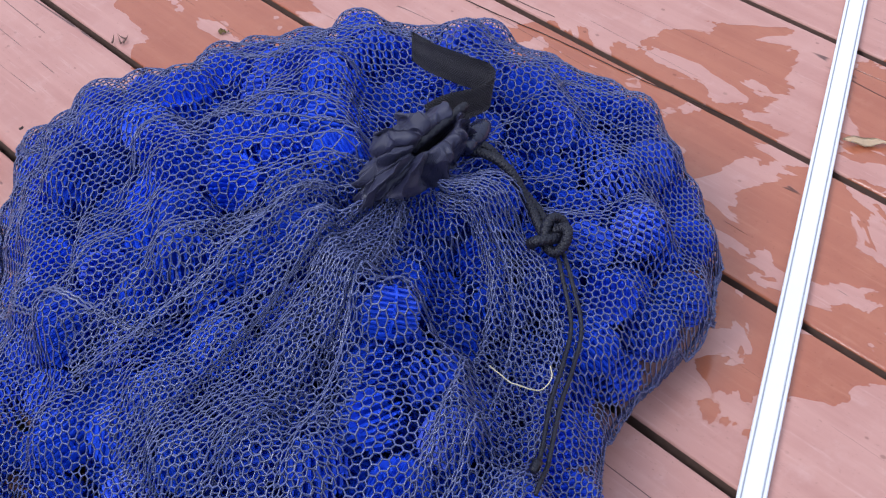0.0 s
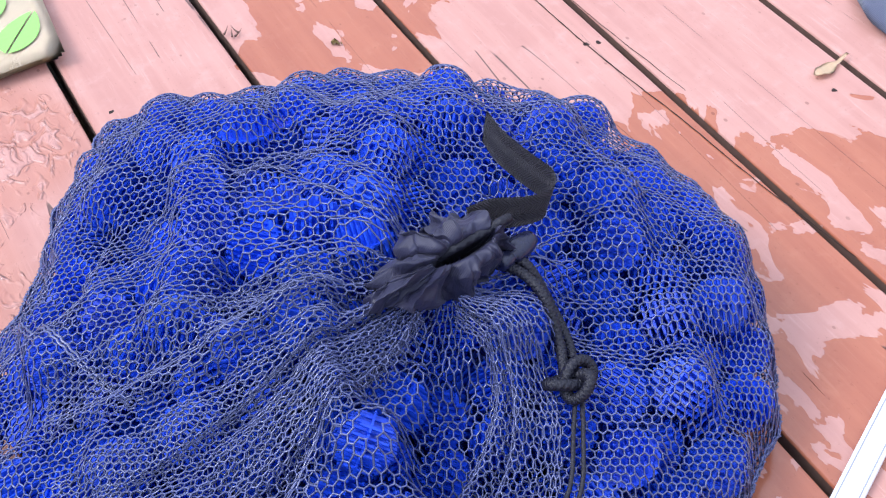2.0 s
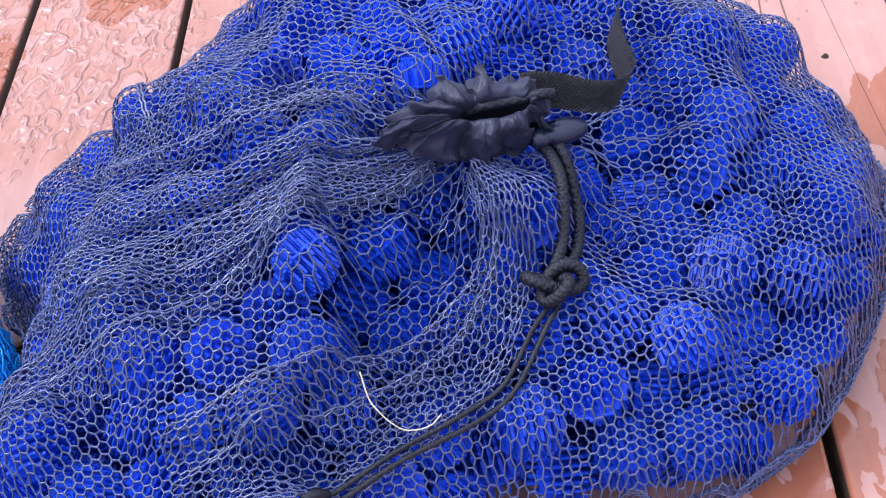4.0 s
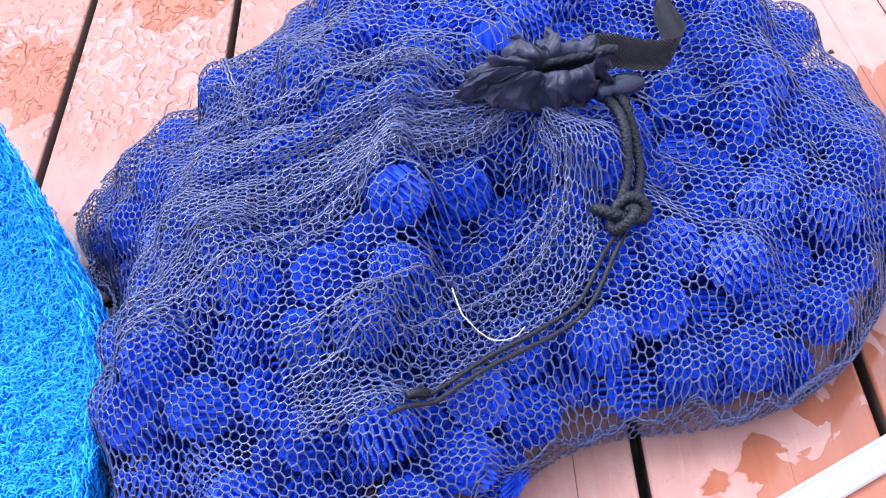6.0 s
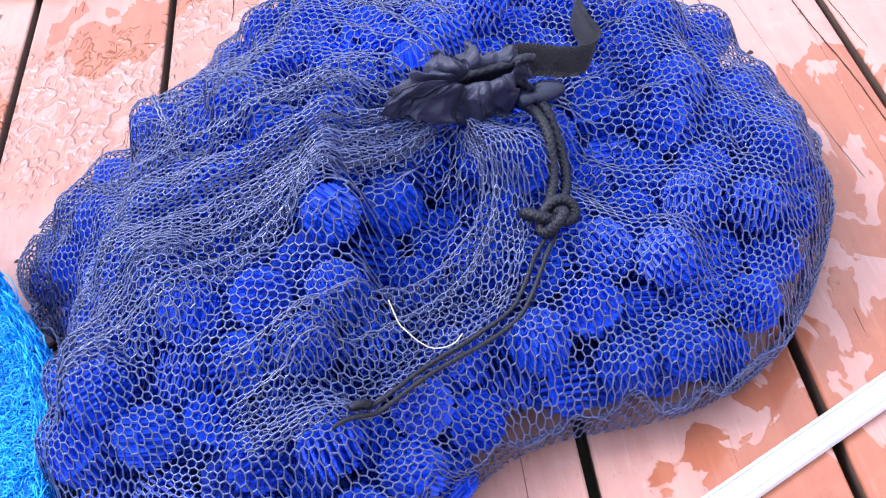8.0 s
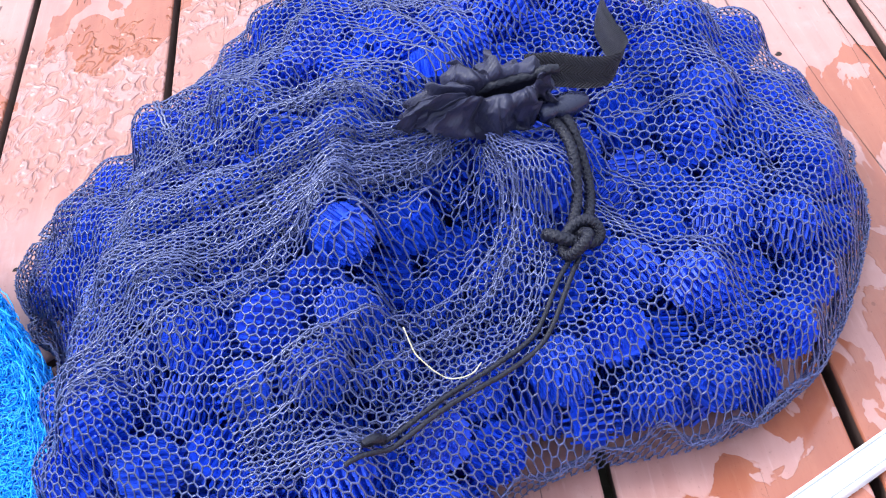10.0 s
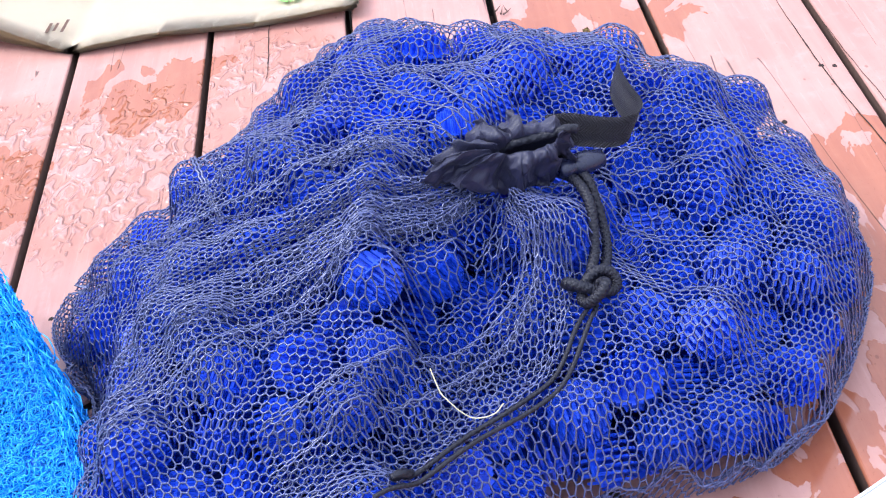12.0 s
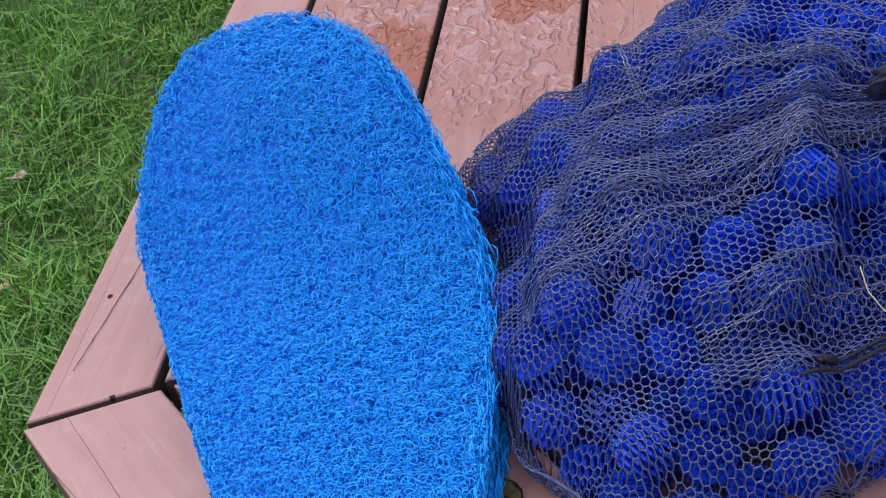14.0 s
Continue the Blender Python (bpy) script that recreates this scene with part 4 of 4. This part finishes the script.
def fibres(name, C, Nrm, rng, rad, rmin, rmax):
    """Curled plastic strands: one short arc at each place, lying mostly along the surface."""
    n, seg = len(C), 5
    t1 = np.cross(Nrm, rng.normal(size=(n, 3)))
    t1 /= np.linalg.norm(t1, axis=1, keepdims=True)
    t2 = np.cross(Nrm, t1) + Nrm * rng.normal(0, 0.32, (n, 1))
    t2 /= np.linalg.norm(t2, axis=1, keepdims=True)
    across = (C[:, 0] - MAT_C.x) * MAT_N.x + (C[:, 1] - MAT_C.y) * MAT_N.y
    R = (rng.uniform(rmin, rmax, n) * np.where(Nrm[:, 0] < -0.3, 0.55, np.clip(0.75 + 5 * across, 0.55, 1.5)))[:, None]
    a0, span = rng.uniform(0, 6.28, n), rng.uniform(1.4, 3.9, n)
    cs, ct = [], []
    for k in range(seg):
        a = (a0 + span * k / (seg - 1))[:, None]
        cs.append(C + R * (np.cos(a) * t1 + np.sin(a) * t2))
        ct.append(-np.sin(a) * t1 + np.cos(a) * t2)
    nb = np.cross(t1, t2)
    V = []
    for k in range(seg):
        o = np.cross(nb, ct[k])
        for q in range(3):
            w = 2 * math.pi * q / 3
            V.append(cs[k] + rad * (math.cos(w) * o + math.sin(w) * nb))
    V = np.stack(V, 1)
    base = np.arange(n)[:, None] * (seg * 3)
    F = np.concatenate([base + np.array([k * 3 + q, k * 3 + (q + 1) % 3, k * 3 + 3 + (q + 1) % 3, k * 3 + 3 + q]) for k in range(seg - 1) for q in range(3)])
    me = ribbon_mesh(name, V, F, MAT_FIBRE)
    me.polygons.foreach_set("use_smooth", [True] * len(me.polygons))
    return me


def filter_mat(low, high, shift, seed, top_count, side_count):
    """A mat between two heights, given as functions of y."""
    rng = np.random.default_rng(seed)
    th = empty("filter_mat", pose(shift[0], shift[1], 0))
    tagged(th, "bright azure oval filter mat of coarse curled fibres, stacked", "filter mat", "stacked filter mats")
    bm = bmesh.new()
    rows, cols = 44, 12
    sheets = []
    for f, inset in ((low, 0.003), (high, -0.0082)):
        sheet = []
        for i in range(rows + 1):
            t = MAT_FAR + 0.006 + (MAT_NEAR - MAT_FAR - 0.012) * (0.5 - 0.5 * math.cos(math.pi * i / rows))
            a, b = -max(0.001, mat_width(t, -1) - 0.005), max(0.001, mat_width(t, 1) - 0.005)
            line = []
            for j in range(cols + 1):
                q = MAT_C + MAT_D * t + MAT_N * (a + (b - a) * j / cols)
                line.append(bm.verts.new((q.x, q.y, float(f(q.y)) + inset + 0.0015 * noise.noise(Vector((q.x * 70, q.y * 70, seed))))))
            sheet.append(line)
        sheets.append(sheet)
    lo, hi = sheets
    for i in range(rows):
        for j in range(cols):
            bm.faces.new((hi[i][j], hi[i + 1][j], hi[i + 1][j + 1], hi[i][j + 1]))
            bm.faces.new((lo[i][j], lo[i][j + 1], lo[i + 1][j + 1], lo[i + 1][j]))
        for j in (0, cols):
            bm.faces.new((lo[i][j], lo[i + 1][j], hi[i + 1][j], hi[i][j]))
    for i in (0, rows):
        for j in range(cols):
            bm.faces.new((lo[i][j], lo[i][j + 1], hi[i][j + 1], hi[i][j]))
    bmesh.ops.recalc_face_normals(bm, faces=bm.faces)
    part("mat_core", bm, MAT_CORE, th)
    if top_count:
        C = []
        while len(C) < top_count:
            t, w = rng.uniform(MAT_FAR, MAT_NEAR), rng.uniform(-0.122, 0.142)
            if abs(w) < mat_width(t, 1 if w > 0 else -1) - (0.006 if w < 0 else 0.002):
                q = MAT_C + MAT_D * t + MAT_N * w
                if w > 0.02 and noise.noise(Vector((q.x * 110, q.y * 110, 4.0))) > 0.42 - 2.2 * (w - 0.02):
                    continue
                C.append((q.x, q.y, float(high(q.y)) - 0.0070 + 0.0070 * rng.random() ** 0.7))
        C = np.array(C)
        g = (high(C[:, 1] + 0.002) - high(C[:, 1] - 0.002)) / 0.004
        Nt = np.stack([0 * g, -g, 1 + 0 * g], 1)
        Nt /= np.linalg.norm(Nt, axis=1, keepdims=True)
        part("fibre_face", fibres("fibre_face", C, Nt, rng, 0.00050, 0.0017, 0.0046), MAT_FIBRE, th)
    a = np.array([tuple(p) for p in mat_rim(3000)])
    seg = np.linalg.norm(np.roll(a, -1, 0) - a, axis=1)
    i = rng.choice(len(a), side_count, p=seg / seg.sum())
    nb = np.roll(a, -3, 0) - np.roll(a, 3, 0)
    nb = np.stack([-nb[:, 1], nb[:, 0]], 1)
    nb /= np.linalg.norm(nb, axis=1, keepdims=True) + 1e-9
    out = np.sign(((a - np.array(MAT_C)) * nb).sum(1, keepdims=True))
    nb = nb * out
    f0, f1 = low(a[i, 1]), high(a[i, 1])
    zz = f0 + 0.003 + (f1 - f0 - 0.005) * rng.random(side_count)
    inn = rng.uniform(-0.010, 0.002, side_count) - 0.004 * (nb[i, 0] < -0.3)
    C = np.stack([a[i, 0] + nb[i, 0] * inn, a[i, 1] + nb[i, 1] * inn, zz], 1)
    Nn = np.stack([nb[i, 0], nb[i, 1], 0 * zz], 1)
    part("fibre_edge", fibres("fibre_edge", C, Nn, rng, 0.0005, 0.0025, 0.0075), MAT_FIBRE, th)


filter_mat(lambda y: 0.0 * y, lambda y: mat_top(y) - 0.036, (0.004, -0.004), 7, 0, 8000)
filter_mat(lambda y: mat_top(y) - 0.034, mat_top, (0, 0), 8, 28000, 9000)

# ---- things lying round about ----
def white_rail():
    """A long white aluminium rail with a grooved back."""
    th = empty("aluminium_rail", pose(0.4216, 0.2215, 0, 0, 0, 26.7))
    tagged(th, "long flat white aluminium rail with fine grooves, lying across the boards", "rail")

    def bar(name, prof, x0, x1, mat):
        bm = bmesh.new()
        a = [bm.verts.new((x0, y, z)) for y, z in prof]
        b = [bm.verts.new((x1, y, z)) for y, z in prof]
        k = len(prof)
        for i in range(k):
            bm.faces.new((a[i], a[(i + 1) % k], b[(i + 1) % k], b[i]))
        bm.faces.new(a[::-1])
        bm.faces.new(b)
        bmesh.ops.recalc_face_normals(bm, faces=bm.faces)
        return part(name, bm, mat, th)

    w, h = 0.0094, 0.0065
    prof = [(-w, 0.001), (w, 0.001), (w, h - 0.0016), (w - 0.0006, h - 0.0004), (w - 0.0022, h), (w - 0.0030, h - 0.0008), (w - 0.0040, h),
            (-w + 0.0040, h), (-w + 0.0030, h - 0.0008), (-w + 0.0022, h), (-w + 0.0006, h - 0.0004), (-w, h - 0.0016)]
    bar("rail_body", prof, -0.09, 0.95, ALU)
    # a darker grey metallic strip set into each groove
    for y0 in (-w + 0.0030, w - 0.0030):
        bar("rail_line", [(y0 - 0.0004, h - 0.002), (y0 + 0.0004, h - 0.002), (y0 + 0.0004, h - 0.0002), (y0 - 0.0004, h - 0.0002)], -0.0895, 0.9495, ALU_EDGE)
    return th


def paper_bag():
    """A folded brown paper bag: several creased sheets lying one on another."""
    th = empty("paper_bag", pose(-0.037, 1.022, 0, 0, 0, -4.5))
    tagged(th, "folded brown kraft paper bag with green leaf print", "paper bag")

    def sheet(name, z, w, dep, inset, bend, mat=KRAFT):
        bm = bmesh.new()
        nx, ny = 44, 14
        g = []
        for i in range(nx + 1):
            x = -0.26 + (w + 0.26) * i / nx
            row = []
            for j in range(ny + 1):
                y = inset + dep * j / ny
                if x < 0:
                    q = -x / 0.26
                    yy, zz = y + 0.10 * q, z + bend * math.sin(q * 3.0) ** 2
                else:
                    yy, zz = y, z + 0.004 * math.sin(x * 16) ** 2 * (1 - j / ny)
                crease = 0.006 * max(0, 1 - abs(x) / 0.02)
                row.append(bm.verts.new((x, yy, zz - min(crease, z * 0.5) + 0.0006 * noise.noise(Vector((x * 20, y * 20, z * 300))))))
            g.append(row)
        for i in range(nx):
            for j in range(ny):
                bm.faces.new((g[i][j], g[i + 1][j], g[i + 1][j + 1], g[i][j + 1]))
        bmesh.ops.solidify(bm, geom=bm.faces[:], thickness=0.0006)
        return smooth(part(name, bm, mat, th))

    sheet("bottom_sheet", 0.003, 0.304, 0.42, 0.004, 0.012)
    sheet("middle_sheet", 0.0065, 0.308, 0.42, 0.002, 0.020)
    sheet("top_sheet", 0.011, 0.311, 0.42, 0.0, 0.030)
    # printed leaf and lines on the top sheet
    for cx, cy, a, ln in ((0.281, 0.048, 55, 0.062), (0.238, 0.052, 85, 0.058), (0.262, 0.105, 70, 0.060)):
        # two halves with the pale midrib left bare between them
        for side in (-1, 1):
            bm = bmesh.new()
            low = [bm.verts.new((ln * (k / 14 - 0.5), 0.0012 * side, 0)) for k in range(15)]
            high = [bm.verts.new((ln * (k / 14 - 0.5), side * (0.0016 + ln * 0.27 * math.sin(math.pi * (k / 14) ** 0.8) ** 0.8), 0)) for k in range(15)]
            for k in range(14):
                bm.faces.new((low[k], low[k + 1], high[k + 1], high[k]) if side > 0 else (low[k], high[k], high[k + 1], low[k + 1]))
            ob = part("leaf_print", bm, GREEN_INK, th, "pale green printed leaf")
            ob.matrix_local = pose(cx, cy, 0.0165, 0, 0, a)
    for k, (cx, ln) in enumerate(((-0.030, 0.020), (-0.022, 0.016), (-0.012, 0.026))):
        bm = bmesh.new()
        bmesh.ops.create_cube(bm, size=1, matrix=Matrix.Diagonal((0.0032, ln, 0.0004, 1)))
        ob = part("print_bar", bm, BROWN_INK, th, "small brown printing")
        ob.matrix_local = pose(cx, 0.042, 0.0165, 0, 0, -4)
    return th


def rag():
    """A rumpled grey-blue cloth."""
    bm = bmesh.new()
    n = 46
    g = []
    for i in range(n + 1):
        row = []
        for j in range(n + 1):
            u, v = i / n * 2 - 1, j / n * 2 - 1
            r, t = max(abs(u), abs(v)), math.atan2(v, u)
            rr = 0.17 * r * (1 + 0.10 * math.sin(3 * t + 1) + 0.05 * math.sin(7 * t))
            x, y = rr * math.cos(t), rr * math.sin(t)
            p = Vector((x * 9, y * 9, 2.7))
            z = 0.006 + 0.05 * max(0, noise.noise(p) * 0.5 + 0.5) * (1 - r**3) + 0.010 * abs(noise.noise(p * 3))
            row.append(bm.verts.new((x, y, z)))
        g.append(row)
    for i in range(n):
        for j in range(n):
            bm.faces.new((g[i][j], g[i + 1][j], g[i + 1][j + 1], g[i][j + 1]))
    bmesh.ops.solidify(bm, geom=bm.faces[:], thickness=0.002)
    ob = smooth(part("rag", bm, DENIM))
    ob.location = (1.060, 0.590, 0.0)
    return tagged(ob, "rumpled grey-blue cloth rag lying on the deck", "cloth")


def leaf(name, ln, wd, m, mat, label, curl=0.25):
    bm = bmesh.new()
    g = []
    for i in range(13):
        s = i / 12
        w = wd * (0.30 + 0.70 * math.exp(-(((s - 0.72) / 0.26) ** 4))) * math.sin(min(1, 0.08 + s * 0.92) * math.pi * 0.97) ** 0.35
        row = [bm.verts.new((ln * (s - 0.5), w * k, 0.002 + curl * ln * (s - 0.5) ** 2 + 0.07 * abs(k) * wd + 0.001 * math.sin(s * 17))) for k in (-0.5, -0.25, 0, 0.25, 0.5)]
        g.append(row)
    for a, b in zip(g, g[1:]):
        for k in range(4):
            bm.faces.new((a[k], b[k], b[k + 1], a[k + 1]))
    bmesh.ops.solidify(bm, geom=bm.faces[:], thickness=0.0008)
    ob = smooth(part(name, bm, mat))
    ob.matrix_world = m
    return tagged(ob, label, "leaf")


white_rail()
paper_bag()
rag()
leaf("dry_leaf", 0.042, 0.014, pose(0.829, 0.6145, 0.001, 0, 0, 188), CHIP, "pale tan dried leaf lying across a board gap")
leaf("dry_leaf", 0.052, 0.012, pose(0.7475, 0.3435, 0.001, 0, 0, 128), CHIP, "pale tan dried leaf beside the rail")
leaf("dry_leaf", 0.030, 0.008, pose(0.742, 0.31, 0.001, 0, 0, 60), CHIP, "thin tan dried leaf on a board")
leaf("withered_leaf", 0.040, 0.016, pose(0.088, 0.268, 0.001, 0, 0, -50), BROWN_LEAF, "curled yellow-brown leaf beside the filter mats", 0.5)
leaf("withered_leaf", 0.022, 0.009, pose(0.108, 0.250, 0.001, 0, 0, -20), BROWN_LEAF, "curled yellow-brown leaf beside the filter mats", 0.5)
leaf("withered_leaf", 0.012, 0.008, pose(0.49, 0.885, 0.0, 0, 0, 120), BROWN_LEAF, "tiny dark leaf scrap on the wet board")
leaf("fallen_leaf", 0.032, 0.022, pose(-0.78, 1.15, GROUND_Z + 0.05, 10, 0, 30), CHIP, "tan fallen leaf in the grass")
leaf("fallen_leaf", 0.030, 0.02, pose(-0.70, 0.90, GROUND_Z + 0.05, 0, 12, 80), CHIP, "tan fallen leaf in the grass")

def crack(way, width):
    """A drying crack: a thin dark sliver along a board."""
    pts = spline([(x, y, 0.0012) for x, y in way], 60)
    bm = bmesh.new()
    rows = []
    for i, p in enumerate(pts):
        w = width * math.sin(math.pi * (i + 0.4) / 60.8) ** 0.5 * (0.6 + 0.5 * noise.noise(p * 90)) * 0.5
        dx = 0.0008 * noise.noise(p * 60)
        rows.append([bm.verts.new(p + Vector((dx + k * w, 0, -0.0006 * abs(k)))) for k in (-1, 0, 1)])
    for a, b in zip(rows, rows[1:]):
        for k in (0, 1):
            bm.faces.new((a[k], a[k + 1], b[k + 1], b[k]))
    return part("crack", bm, HOLE_DARK, DECK_THING, "thin dark drying crack along a board")


for way, width in (([(0.672, 0.90), (0.6735, 0.820), (0.6748, 0.767), (0.680, 0.694), (0.686, 0.631), (0.690, 0.55), (0.700, 0.44)], 0.0020), ([(0.7, 0.83), (0.703, 0.76), (0.71, 0.66)], 0.0010),
                   ([(0.1755, 1.06), (0.1750, 1.0), (0.1757, 0.929), (0.174, 0.90)], 0.0015), ([(-0.2300, 0.56), (-0.2409, 0.470), (-0.2531, 0.372)], 0.0009)):
    crack(way, width)

# splintered wood at a board's edge
for k, (dx, dy, a) in enumerate(((0, 0, 70), (0.004, 0.003, 110), (-0.003, 0.006, 40), (0.005, -0.004, 15))):
    bm = sweep([Vector((0.009 * (i / 5 - 0.5), 0, 0.002 + 0.004 * (i / 5) ** 2)) for i in range(6)], lambda q: 0.0011 * (1.05 - q), 5)
    ob = part("splinter", bm, RAW)
    ob.matrix_world = pose(0.415 + dx, 0.951 + dy, 0.0006, 0, 0, a)
    tagged(ob, "grey splinter of raised wood at a board edge", "splinter", "splinters at the board edge")

grass()
